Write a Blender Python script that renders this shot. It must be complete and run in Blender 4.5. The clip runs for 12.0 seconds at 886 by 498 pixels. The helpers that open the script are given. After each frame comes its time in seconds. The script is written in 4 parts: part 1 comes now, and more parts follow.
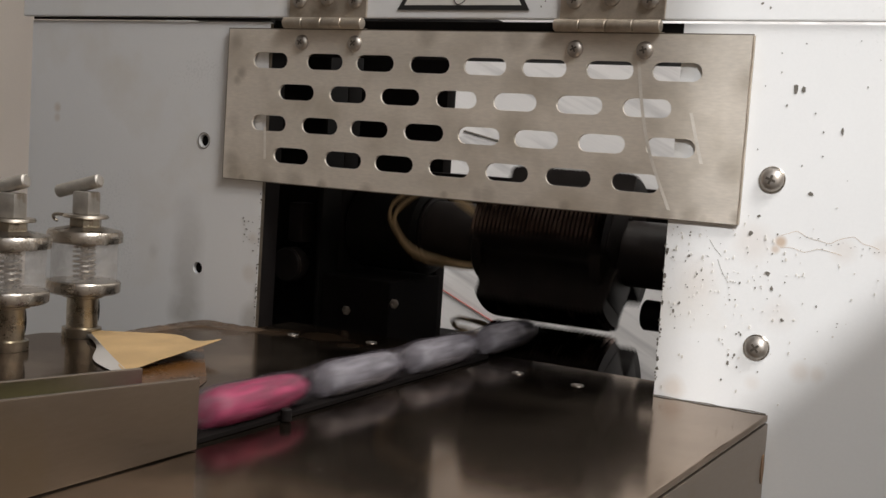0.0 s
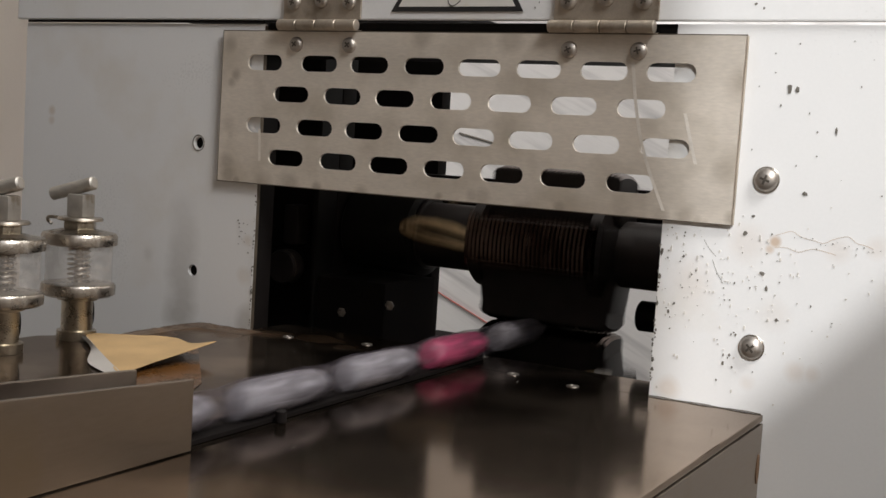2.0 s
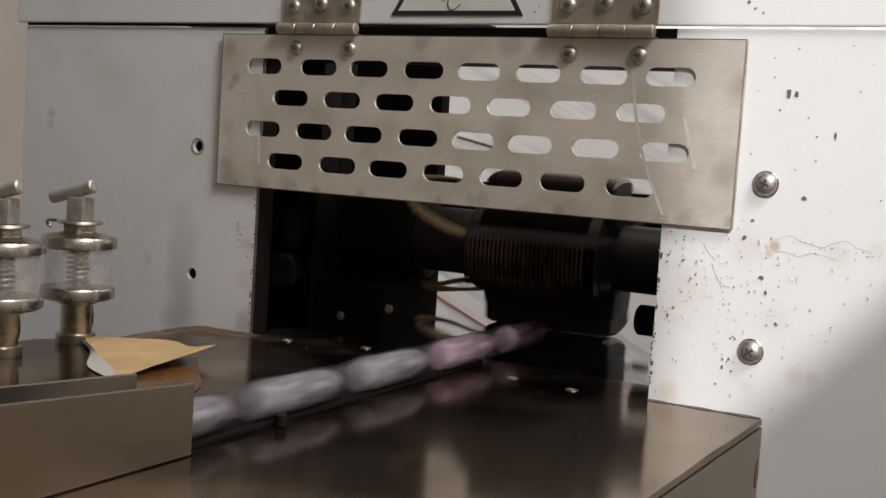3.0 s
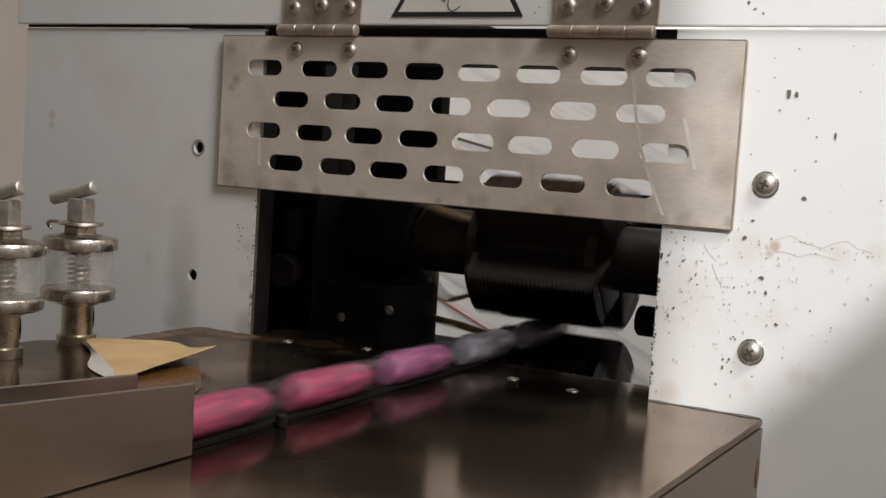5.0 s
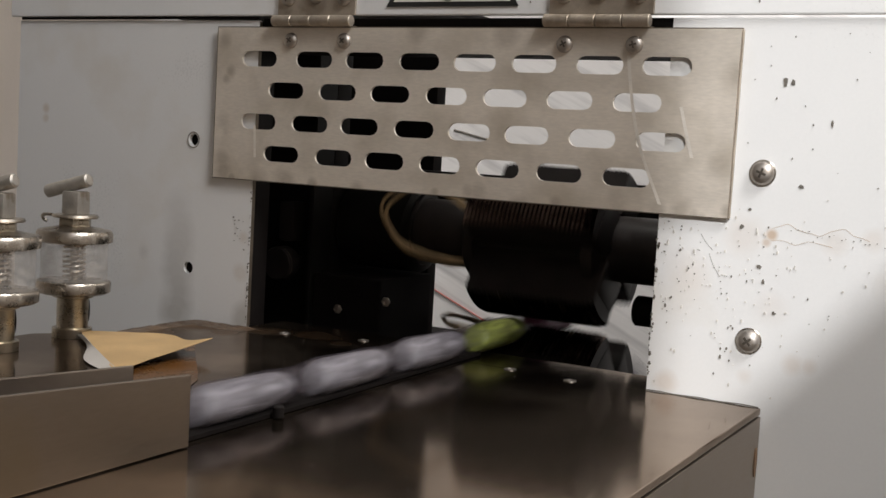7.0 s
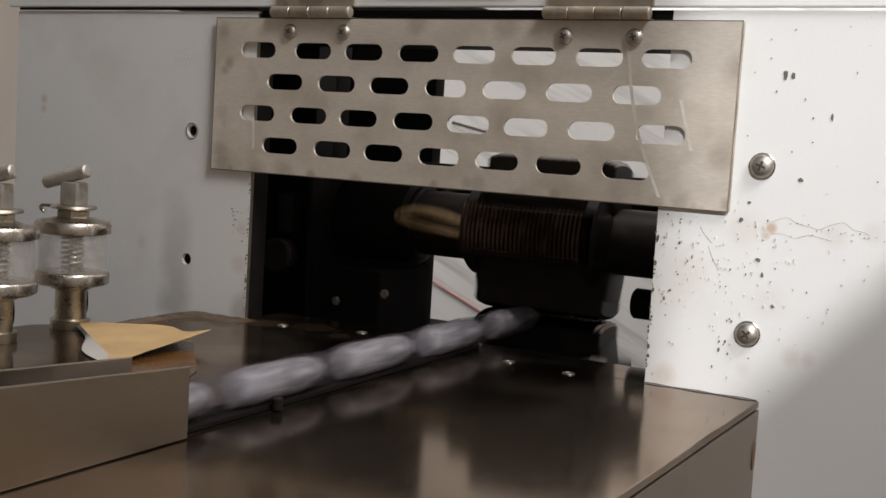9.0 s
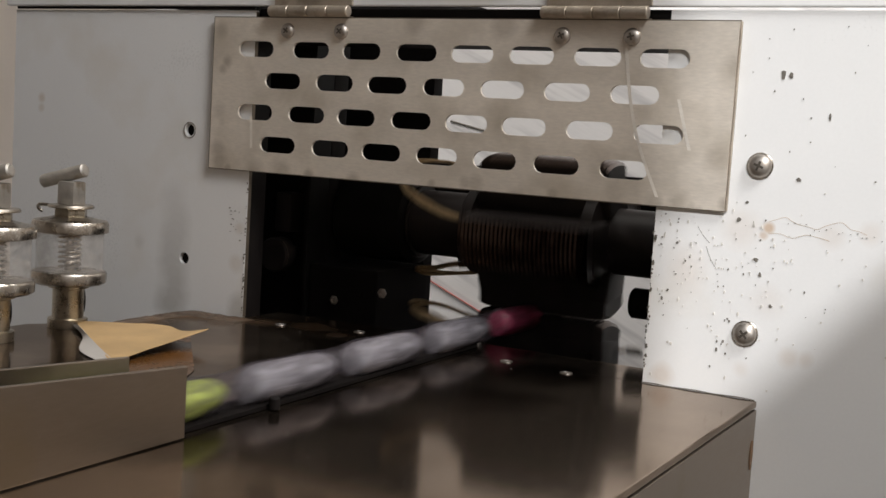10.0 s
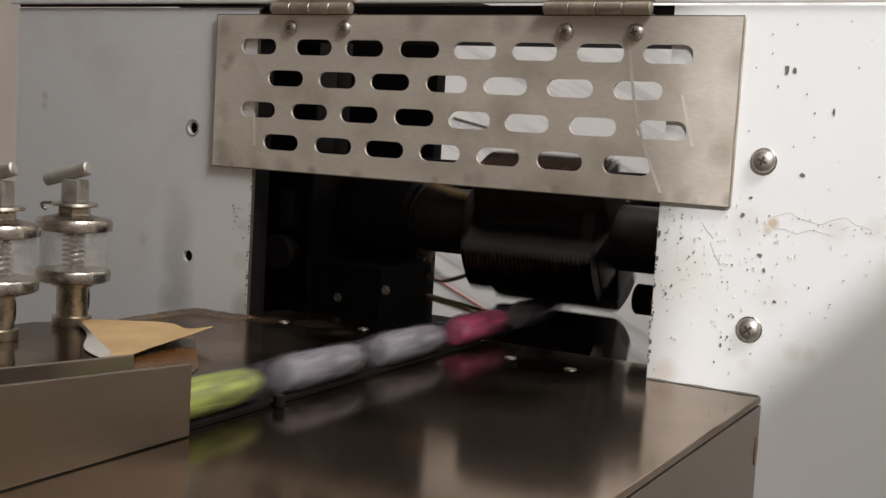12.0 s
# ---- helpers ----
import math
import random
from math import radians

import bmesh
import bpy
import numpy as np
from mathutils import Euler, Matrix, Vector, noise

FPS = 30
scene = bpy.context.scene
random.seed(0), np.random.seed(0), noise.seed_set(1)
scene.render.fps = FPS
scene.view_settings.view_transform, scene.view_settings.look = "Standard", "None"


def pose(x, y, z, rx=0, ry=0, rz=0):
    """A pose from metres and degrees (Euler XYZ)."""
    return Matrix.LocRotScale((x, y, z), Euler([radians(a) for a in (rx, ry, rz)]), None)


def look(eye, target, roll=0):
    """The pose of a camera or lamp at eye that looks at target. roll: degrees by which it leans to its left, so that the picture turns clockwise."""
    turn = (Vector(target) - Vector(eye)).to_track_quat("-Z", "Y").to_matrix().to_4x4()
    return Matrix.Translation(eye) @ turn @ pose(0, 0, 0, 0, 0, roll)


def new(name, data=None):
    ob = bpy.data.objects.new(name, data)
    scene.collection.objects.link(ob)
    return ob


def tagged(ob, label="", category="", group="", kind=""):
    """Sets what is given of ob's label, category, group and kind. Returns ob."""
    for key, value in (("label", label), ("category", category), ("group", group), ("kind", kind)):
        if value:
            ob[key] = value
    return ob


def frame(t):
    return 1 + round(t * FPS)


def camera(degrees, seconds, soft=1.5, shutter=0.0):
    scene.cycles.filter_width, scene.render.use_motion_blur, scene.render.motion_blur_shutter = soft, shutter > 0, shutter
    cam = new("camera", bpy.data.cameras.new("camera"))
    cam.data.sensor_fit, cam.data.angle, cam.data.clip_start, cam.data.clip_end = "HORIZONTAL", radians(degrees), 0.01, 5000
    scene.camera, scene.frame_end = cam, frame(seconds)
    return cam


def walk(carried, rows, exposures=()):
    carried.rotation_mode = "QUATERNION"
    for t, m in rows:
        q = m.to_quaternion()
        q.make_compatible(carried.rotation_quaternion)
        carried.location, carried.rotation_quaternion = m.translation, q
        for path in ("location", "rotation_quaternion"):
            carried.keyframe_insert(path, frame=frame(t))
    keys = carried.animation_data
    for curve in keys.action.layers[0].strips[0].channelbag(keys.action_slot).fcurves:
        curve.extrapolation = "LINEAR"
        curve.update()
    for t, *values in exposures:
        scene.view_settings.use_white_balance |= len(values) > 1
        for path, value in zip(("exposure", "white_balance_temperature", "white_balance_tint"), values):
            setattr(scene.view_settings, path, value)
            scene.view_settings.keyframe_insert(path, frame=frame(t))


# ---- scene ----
cam = camera(41.55, 12.0, soft=1.5, shutter=0.6)
PATH = [
    (0, (0.4222, -0.5154, 1.0089), (0.0828, 0.0937, 0.9467), 3.82),
    (0.5, (0.4219, -0.5158, 1.0090), (0.0836, 0.0940, 0.9482), 3.89),
    (1, (0.4227, -0.5152, 1.0083), (0.0846, 0.0948, 0.9481), 3.82),
    (1.5, (0.4222, -0.5154, 1.0091), (0.0856, 0.0953, 0.9476), 3.77),
    (2, (0.4229, -0.5150, 1.0080), (0.0852, 0.0952, 0.9479), 3.65),
    (2.5, (0.4225, -0.5152, 1.0081), (0.0848, 0.0951, 0.9489), 3.61),
    (3, (0.4221, -0.5159, 1.0084), (0.0857, 0.0952, 0.9501), 3.73),
    (5, (0.4225, -0.5162, 1.0077), (0.0856, 0.0947, 0.9508), 3.66),
    (5.5, (0.4223, -0.5160, 1.0076), (0.0860, 0.0952, 0.9505), 3.50),
    (6, (0.4229, -0.5152, 1.0075), (0.0862, 0.0957, 0.9489), 3.38),
    (6.5, (0.4228, -0.5148, 1.0068), (0.0864, 0.0961, 0.9469), 3.34),
    (7, (0.4219, -0.5148, 1.0061), (0.0871, 0.0970, 0.9456), 3.37),
    (9, (0.4209, -0.5148, 1.0062), (0.0881, 0.0976, 0.9409), 3.55),
    (9.5, (0.4210, -0.5148, 1.0067), (0.0884, 0.0976, 0.9409), 3.50),
    (10, (0.4210, -0.5143, 1.0065), (0.0891, 0.0984, 0.9406), 3.60),
    (10.5, (0.4206, -0.5147, 1.0063), (0.0879, 0.0975, 0.9398), 3.57),
    (11, (0.4206, -0.5149, 1.0067), (0.0879, 0.0973, 0.9397), 3.44),
    (11.5, (0.4208, -0.5143, 1.0064), (0.0874, 0.0975, 0.9391), 3.39),
    (12, (0.4207, -0.5144, 1.0064), (0.0874, 0.0974, 0.9385), 3.37),
]
walk(cam, [(t, look(eye, target, roll)) for t, eye, target, roll in PATH])

# ---- world and lights ----
world = bpy.data.worlds.new("world")
scene.world = world
world.use_nodes = True
sky = world.node_tree.nodes.new("ShaderNodeTexSky")
sky.sky_type, sky.sun_disc, sky.sun_elevation, sky.sun_rotation = "NISHITA", False, radians(26.6), radians(153)
world.node_tree.links.new(sky.outputs[0], world.node_tree.nodes["Background"].inputs[0])
world.node_tree.nodes["Background"].inputs[1].default_value = 0.14


def area_light(name, eye, target, sx, sy, power, colour):
    data = bpy.data.lights.new(name, "AREA")
    data.shape, data.size, data.size_y, data.energy, data.color = "RECTANGLE", sx, sy, power, colour
    ob = new(name, data)
    ob.matrix_world = look(eye, target)
    return ob


# overhead source added to brighten the white rear sheet
area_light("added_ceiling_light", (0.15, 0.06, 3.73), (0.15, 0.06, 0), 1.2, 0.16, 29, (1.0, 0.96, 0.90))
# added fill in the unseen wall's opening, brightening the right-hand panel
area_light("added_side_fill", (0.985, -0.40, 1.95), (0.30, -0.05, 0.95), 0.38, 0.50, 12.3, (1.0, 0.985, 0.965))
sun = new("sun", bpy.data.lights.new("sun", "SUN"))
sun.data.energy, sun.data.angle, sun.data.color = 2.15, radians(0.9), (1.0, 1.0, 1.0)
sun.matrix_world = look((0.5, -1.0, 0.56), (0, 0, 0))
scene.view_settings.exposure = 0.15


# ---- materials ----
TZ = 0.9            # height of the table top


def material(name, colour, rough=0.5, metal=0.0, spread=0.12, scale=60.0, fine=900.0, bump=0.05, stretch=(1, 1, 1),
             stain=None, stain_scale=12.0, stain_low=0.55, stain_high=0.72, coat=0.0, rough_spread=0.1, gloss=0.5, tilt=0.0, streaks=False):
    """A surface with coarse tone changes, fine grain, relief and, if given, stains of their own colour."""
    m = bpy.data.materials.new(name)
    m.use_nodes = True
    n, l = m.node_tree.nodes, m.node_tree.links
    b = n["Principled BSDF"]
    co = n.new("ShaderNodeTexCoord")
    mp = n.new("ShaderNodeMapping")
    mp.inputs["Scale"].default_value = stretch
    mp.inputs["Rotation"].default_value = (0, radians(tilt), 0)
    mp.vector_type = "TEXTURE" if streaks else "POINT"
    l.new(co.outputs["Object"], mp.inputs["Vector"])
    big, small = n.new("ShaderNodeTexNoise"), n.new("ShaderNodeTexNoise")
    for node, s in ((big, scale), (small, fine)):
        node.inputs["Scale"].default_value = s
        node.inputs["Detail"].default_value = 4
        l.new(mp.outputs[0], node.inputs["Vector"])
    mixv = n.new("ShaderNodeMath")
    mixv.operation = "MULTIPLY_ADD"
    l.new(small.outputs[0], mixv.inputs[0])
    mixv.inputs[1].default_value = 0.45
    l.new(big.outputs[0], mixv.inputs[2])
    ramp = n.new("ShaderNodeMapRange")
    ramp.inputs[1].default_value, ramp.inputs[2].default_value = 0.45, 1.0
    ramp.inputs[3].default_value, ramp.inputs[4].default_value = 1 - spread, 1 + spread
    l.new(mixv.outputs[0], ramp.inputs[0])
    tone = n.new("ShaderNodeMix")
    tone.data_type, tone.blend_type = "RGBA", "MULTIPLY"
    tone.inputs[0].default_value = 1
    tone.inputs[6].default_value = (*colour, 1)
    l.new(ramp.outputs[0], tone.inputs[7])
    out = tone.outputs[2]
    if stain:
        sn = n.new("ShaderNodeTexNoise")
        sn.inputs["Scale"].default_value, sn.inputs["Detail"].default_value = stain_scale, 6
        l.new((mp if streaks else co).outputs[0 if streaks else 3], sn.inputs["Vector"])
        sr = n.new("ShaderNodeMapRange")
        sr.inputs[1].default_value, sr.inputs[2].default_value = stain_low, stain_high
        l.new(sn.outputs[0], sr.inputs[0])
        sm = n.new("ShaderNodeMix")
        sm.data_type = "RGBA"
        l.new(sr.outputs[0], sm.inputs[0])
        l.new(out, sm.inputs[6])
        sm.inputs[7].default_value = (*stain, 1)
        out = sm.outputs[2]
    l.new(out, b.inputs["Base Color"])
    rr = n.new("ShaderNodeMapRange")
    rr.inputs[1].default_value, rr.inputs[2].default_value = 0.4, 1.05
    rr.inputs[3].default_value, rr.inputs[4].default_value = max(rough - rough_spread, 0.02), min(rough + rough_spread, 1)
    l.new(mixv.outputs[0], rr.inputs[0])
    l.new(rr.outputs[0], b.inputs["Roughness"])
    b.inputs["Metallic"].default_value = metal
    b.inputs["Specular IOR Level"].default_value = gloss
    b.inputs["Coat Weight"].default_value = coat
    b.inputs["Coat Roughness"].default_value = 0.12
    bp = n.new("ShaderNodeBump")
    bp.inputs["Strength"].default_value, bp.inputs["Distance"].default_value = bump, 0.001
    l.new(mixv.outputs[0], bp.inputs["Height"])
    l.new(bp.outputs[0], b.inputs["Normal"])
    return m


PAINT = material("cream_white_paint", (0.797, 0.795, 0.79), 0.32, spread=0.03, scale=9, fine=700, bump=0.03, coat=0.25,
                 stain=(0.66, 0.60, 0.50), stain_scale=11, stain_low=0.55, stain_high=0.85)
PAINT_RUSTED = PAINT.copy()
PAINT_RUSTED.name = "rust_spotted_white_paint"
PAINT_STAINED_SHADED = PAINT.copy()
PAINT_STAINED_SHADED.name = "stained_and_shaded_white_paint"
STEEL = material("brushed_steel", (0.85, 0.775, 0.68), 0.42, 0.48, spread=0.16, scale=22, fine=1100, bump=0.06, stretch=(0.25, 1, 1),
                 stain=(0.52, 0.45, 0.35), stain_scale=30, stain_low=0.48, stain_high=0.85)
HINGE = material("dull_brown_steel", (0.50, 0.435, 0.36), 0.45, 0.75, spread=0.2, scale=60, fine=1200, bump=0.06, stain=(0.26, 0.20, 0.14), stain_scale=90, stain_low=0.5, stain_high=0.8)
EDGE = material("greasy_sheet_edge", (0.20, 0.165, 0.125), 0.5, 0.7, spread=0.3, scale=160, fine=1500, bump=0.1)
TABLE = material("oily_table_steel", (0.325, 0.26, 0.205), 0.115, 0.95, spread=0.16, scale=14, fine=500, bump=0.008, stretch=(1, 0.2, 1),
                 stain=(0.11, 0.08, 0.055), stain_scale=8, stain_low=0.43, stain_high=0.72, rough_spread=0.04)


def dirt_and_shade(m, spots, colour, rough):
    """Lays crusts of old oil, rust and painted-in shade over a surface: each spot is x, y, z, its reach and how strong
    it is.
    """
    n, l = m.node_tree.nodes, m.node_tree.links
    b = n["Principled BSDF"]
    co, no = n.new("ShaderNodeTexCoord"), n.new("ShaderNodeTexNoise")
    no.inputs["Scale"].default_value, no.inputs["Detail"].default_value = 38, 6
    l.new(co.outputs["Object"], no.inputs["Vector"])
    total = None
    for x, y, z, reach, amount in spots:
        d = n.new("ShaderNodeVectorMath")
        d.operation = "DISTANCE"
        d.inputs[1].default_value = (x, y, z)
        l.new(co.outputs["Object"], d.inputs[0])
        w = n.new("ShaderNodeMath")
        w.operation = "MULTIPLY_ADD"
        w.inputs[1].default_value = reach * 1.4
        l.new(no.outputs[0], w.inputs[0])
        l.new(d.outputs["Value"], w.inputs[2])
        r = n.new("ShaderNodeMapRange")
        r.inputs[1].default_value, r.inputs[2].default_value = reach * 1.1, reach * 1.9
        r.inputs[3].default_value, r.inputs[4].default_value = amount, 0.0
        l.new(w.outputs[0], r.inputs[0])
        if total is None:
            total = r.outputs[0]
        else:
            mx = n.new("ShaderNodeMath")
            mx.operation = "MAXIMUM"
            l.new(total, mx.inputs[0])
            l.new(r.outputs[0], mx.inputs[1])
            total = mx.outputs[0]
    old = b.inputs["Base Color"].links[0].from_socket
    mix = n.new("ShaderNodeMix")
    mix.data_type = "RGBA"
    l.new(total, mix.inputs[0])
    l.new(old, mix.inputs[6])
    mix.inputs[7].default_value = (*colour, 1)
    l.new(mix.outputs[2], b.inputs["Base Color"])
    if rough:
        old = b.inputs["Roughness"].links[0].from_socket
        rm = n.new("ShaderNodeMix")
        l.new(total, rm.inputs[0])
        l.new(old, rm.inputs[2])
        rm.inputs[3].default_value = rough
        l.new(rm.outputs[0], b.inputs["Roughness"])


TABLE.node_tree.nodes["Principled BSDF"].inputs["Specular Tint"].default_value = (0.86, 0.80, 0.75, 1)      # dull at grazing angles
dirt_and_shade(TABLE, ((0.07, 0.01, TZ, 0.045, 0.9), (0.0, -0.01, TZ, 0.032, 0.95), (0.02, -0.06, TZ, 0.045, 0.75), (-0.02, -0.12, TZ, 0.05, 0.8), (0.07, -0.14, TZ, 0.04, 0.6)), (0.058, 0.034, 0.019), 0.15)
# near-black spots: oil film plus the opening's dark reflection put into the colour
dirt_and_shade(TABLE, ((0.150, 0.02, TZ, 0.056, 0.95), (0.165, -0.055, TZ, 0.038, 0.85), (0.168, -0.12, TZ, 0.030, 0.8), (0.172, -0.18, TZ, 0.026, 0.65), (0.205, -0.01, TZ, 0.036, 0.92), (0.200, -0.08, TZ, 0.034, 0.75), (0.19, -0.15, TZ, 0.024, 0.6), (0.172, -0.225, TZ, 0.026, 0.7), (0.115, -0.03, TZ, 0.040, 0.85), (0.120, -0.10, TZ, 0.036, 0.8)), (0.016, 0.011, 0.008), 0.15)
dirt_and_shade(TABLE, ((-0.012, -0.02, TZ, 0.026, 0.9), (0.004, -0.006, TZ, 0.022, 0.85), (0.035, -0.004, TZ, 0.016, 0.8), (-0.014, -0.05, TZ, 0.022, 0.75), (0.06, 0.006, TZ, 0.018, 0.6), (0.022, -0.022, TZ, 0.014, 0.5), (0.085, -0.006, TZ, 0.010, 0.5)), (0.21, 0.13, 0.075), 0.5)
# grey upright band: the oiler's soft shade put into the paint's colour
dirt_and_shade(PAINT_STAINED_SHADED, [(-0.034 + 0.002 * math.sin(i), 0, 0.902 + 0.006 * i, 0.0115, 0.46 - 0.032 * i) for i in range(11)] + [(0.014, 0, 0.904, 0.008, 0.35), (-0.060, 0, 0.935, 0.005, 0.15)], (0.24, 0.22, 0.18), 0)
dirt_and_shade(PAINT_STAINED_SHADED, ((-0.144, 0, 1.016, 0.0032, 0.4), (-0.144, 0, 1.010, 0.0028, 0.3), (0.012, 0, 0.93, 0.005, 0.2), (0.013, 0, 0.95, 0.004, 0.25)), (0.46, 0.33, 0.19), 0)
dirt_and_shade(PAINT_RUSTED, ((0.303, 0, 0.9765, 0.0028, 0.7), (0.301, 0, 0.973, 0.0022, 0.5), (0.317, 0, 0.921, 0.005, 0.22), (0.323, 0, 0.921, 0.004, 0.2), (0.296, 0, 0.913, 0.004, 0.15), (0.26, 0, 0.905, 0.006, 0.3), (0.268, 0, 0.955, 0.012, 0.14), (0.29, 0, 0.975, 0.010, 0.15), (0.305, 0, 0.945, 0.008, 0.10), (0.33, 0, 0.975, 0.006, 0.14), (0.345, 0, 0.978, 0.005, 0.16)), (0.50, 0.33, 0.19), 0)
grease = random.Random(17)
dirt_and_shade(STEEL, [(-0.002 + grease.uniform(-0.002, 0.004), -0.003, z, grease.uniform(0.002, 0.006), grease.uniform(0.1, 0.35)) for z in (0.986, 0.993, 1.008, 1.014, 1.037, 1.041, 1.058)]
     + [(x, -0.003, 0.983 + grease.uniform(-0.002, 0.003), grease.uniform(0.002, 0.006), grease.uniform(0.15, 0.45)) for x in sorted(grease.uniform(0.0, 0.285) for _ in range(18))]
     + [(0.284, -0.003, 1.045, 0.009, 0.35), (0.278, -0.003, 1.005, 0.007, 0.3), (0.12, -0.003, 1.063, 0.006, 0.3), (0.17, -0.003, 1.062, 0.007, 0.3)], (0.22, 0.165, 0.105), 0)
SHEET = material("satin_steel_sheet", (0.315, 0.262, 0.212), 0.36, 1.0, spread=0.10, scale=18, fine=900, bump=0.04, stretch=(1, 0.2, 1),
                 stain=(0.30, 0.24, 0.16), stain_scale=20, stain_low=0.6, stain_high=0.8)
CHROME = material("worn_chrome", (0.46, 0.415, 0.36), 0.29, 1.0, spread=0.2, scale=90, fine=1500, bump=0.04,
                  stain=(0.30, 0.22, 0.14), stain_scale=70, stain_low=0.58, stain_high=0.9)
BRASS = material("tarnished_brass", (0.43, 0.385, 0.31), 0.30, 1.0, spread=0.3, scale=120, fine=1500, bump=0.05)
SCREW = material("nickel_screw", (0.44, 0.405, 0.37), 0.47, 1.0, spread=0.2, scale=150, fine=1800, bump=0.05,
                 stain=(0.22, 0.17, 0.12), stain_scale=220, stain_low=0.55, stain_high=0.75)
ZINC = material("rough_zinc_casting", (0.45, 0.42, 0.38), 0.5, 0.8, spread=0.2, scale=200, fine=2200, bump=0.25,
                stain=(0.25, 0.20, 0.14), stain_scale=120, stain_low=0.55, stain_high=0.75)
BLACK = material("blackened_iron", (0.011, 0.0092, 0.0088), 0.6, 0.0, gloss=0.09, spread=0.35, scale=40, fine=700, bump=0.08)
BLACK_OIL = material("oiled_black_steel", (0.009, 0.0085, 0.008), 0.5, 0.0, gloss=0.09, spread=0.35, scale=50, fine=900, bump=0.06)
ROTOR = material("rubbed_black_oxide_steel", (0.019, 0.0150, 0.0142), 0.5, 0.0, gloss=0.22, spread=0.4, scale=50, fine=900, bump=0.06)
# near-black: puts the shade of the recess, gaps and holes into the colour
DARK = material("near_black_shade", (0.0085, 0.0068, 0.0064), 0.75, gloss=0.08, spread=0.4, scale=20, fine=400, bump=0.1)
RUST = material("rusty_edge", (0.16, 0.09, 0.045), 0.8, spread=0.4, scale=120, fine=900, bump=0.3)
GRIME = material("oily_brown_crust", (0.075, 0.05, 0.033), 0.42, 0.0, spread=0.5, scale=70, fine=900, bump=0.25, stain=(0.125, 0.078, 0.046), stain_scale=60, stain_low=0.5, stain_high=0.75)
RECESS = material("dark_steel_recess", (0.10, 0.085, 0.07), 0.5, 0.6, spread=0.3, scale=300, fine=2000)
SCRATCH = material("rubbed_bright_steel", (0.92, 0.86, 0.78), 0.42, 0.45, spread=0.2, scale=60, fine=1500, bump=0.05)
BRONZE = material("dark_bronze", (0.060, 0.042, 0.034), 0.22, 1.0, spread=0.2, scale=200, fine=1800, bump=0.02)
WIRE = material("tan_glass_fibre_sleeve", (0.38, 0.27, 0.145), 0.75, spread=0.3, scale=300, fine=2500, bump=0.2)
WHITE = material("white_back_sheet", (0.85, 0.825, 0.81), 0.5, spread=0.05, scale=18, fine=400, bump=0.04, stretch=(7.0, 1, 0.6), tilt=24, streaks=True,
                 stain=(0.56, 0.54, 0.535), stain_scale=46, stain_low=0.50, stain_high=0.70)
RED = material("red_line", (0.46, 0.10, 0.08), 0.6, spread=0.1)
CHIP = material("bare_dark_chip", (0.15, 0.135, 0.115), 0.7, spread=0.4, scale=300, fine=2000, bump=0.2)
WORN_PAINT = material("scuffed_primer", (0.60, 0.57, 0.53), 0.6, spread=0.3, scale=250, fine=2000, bump=0.2)
RUST_STAIN = material("rust_stain", (0.48, 0.36, 0.26), 0.7, spread=0.3, scale=200, fine=1500, bump=0.05)
PAPER = material("brown_kraft_paper", (0.40, 0.265, 0.125), 0.75, spread=0.14, scale=60, fine=900, bump=0.15,
                 stain=(0.45, 0.29, 0.12), stain_scale=40, stain_low=0.6, stain_high=0.8)
PAPER_WHITE = material("white_paper_back", (0.38, 0.355, 0.33), 0.7, spread=0.06, scale=60, fine=900, bump=0.1)
# colour of the paper's reflection, painted as a patch on the table
PAPER_REFLECTION = material("painted_paper_reflection", (0.090, 0.036, 0.007), 0.26, spread=0.25, scale=45, fine=700, bump=0.12,
                      stain=(0.030, 0.016, 0.008), stain_scale=50, stain_low=0.45, stain_high=0.7)
INK = material("black_ink", (0.02, 0.02, 0.02), 0.5, spread=0.1)
STICKER = material("off_white_sticker", (0.74, 0.72, 0.67), 0.4, spread=0.04, scale=30, stain=(0.6, 0.5, 0.3), stain_scale=25, stain_low=0.62, stain_high=0.8)
ROOM = material("beige_wall_paint", (0.81, 0.755, 0.71), 0.8, spread=0.04, scale=3, fine=150, bump=0.1)
CEIL = material("white_ceiling_paint", (0.75, 0.74, 0.72), 0.9, spread=0.03, scale=3, fine=150, bump=0.1)
FLOOR = material("grey_concrete", (0.32, 0.31, 0.29), 0.7, spread=0.15, scale=4, fine=120, bump=0.2)
CANDY = {
    letter: material(name + "_sweet", colour, 0.42, spread=0.28, scale=140, fine=700, bump=0.5, stretch=(1, 0.35, 1))
    for letter, name, colour in (("P", "pink", (0.38, 0.05, 0.12)), ("M", "magenta", (0.32, 0.085, 0.20)), ("G", "lime", (0.33, 0.38, 0.085)),
                                 ("W", "white", (0.239, 0.227, 0.252)), ("L", "pale_pink", (0.42, 0.28, 0.34)))
}


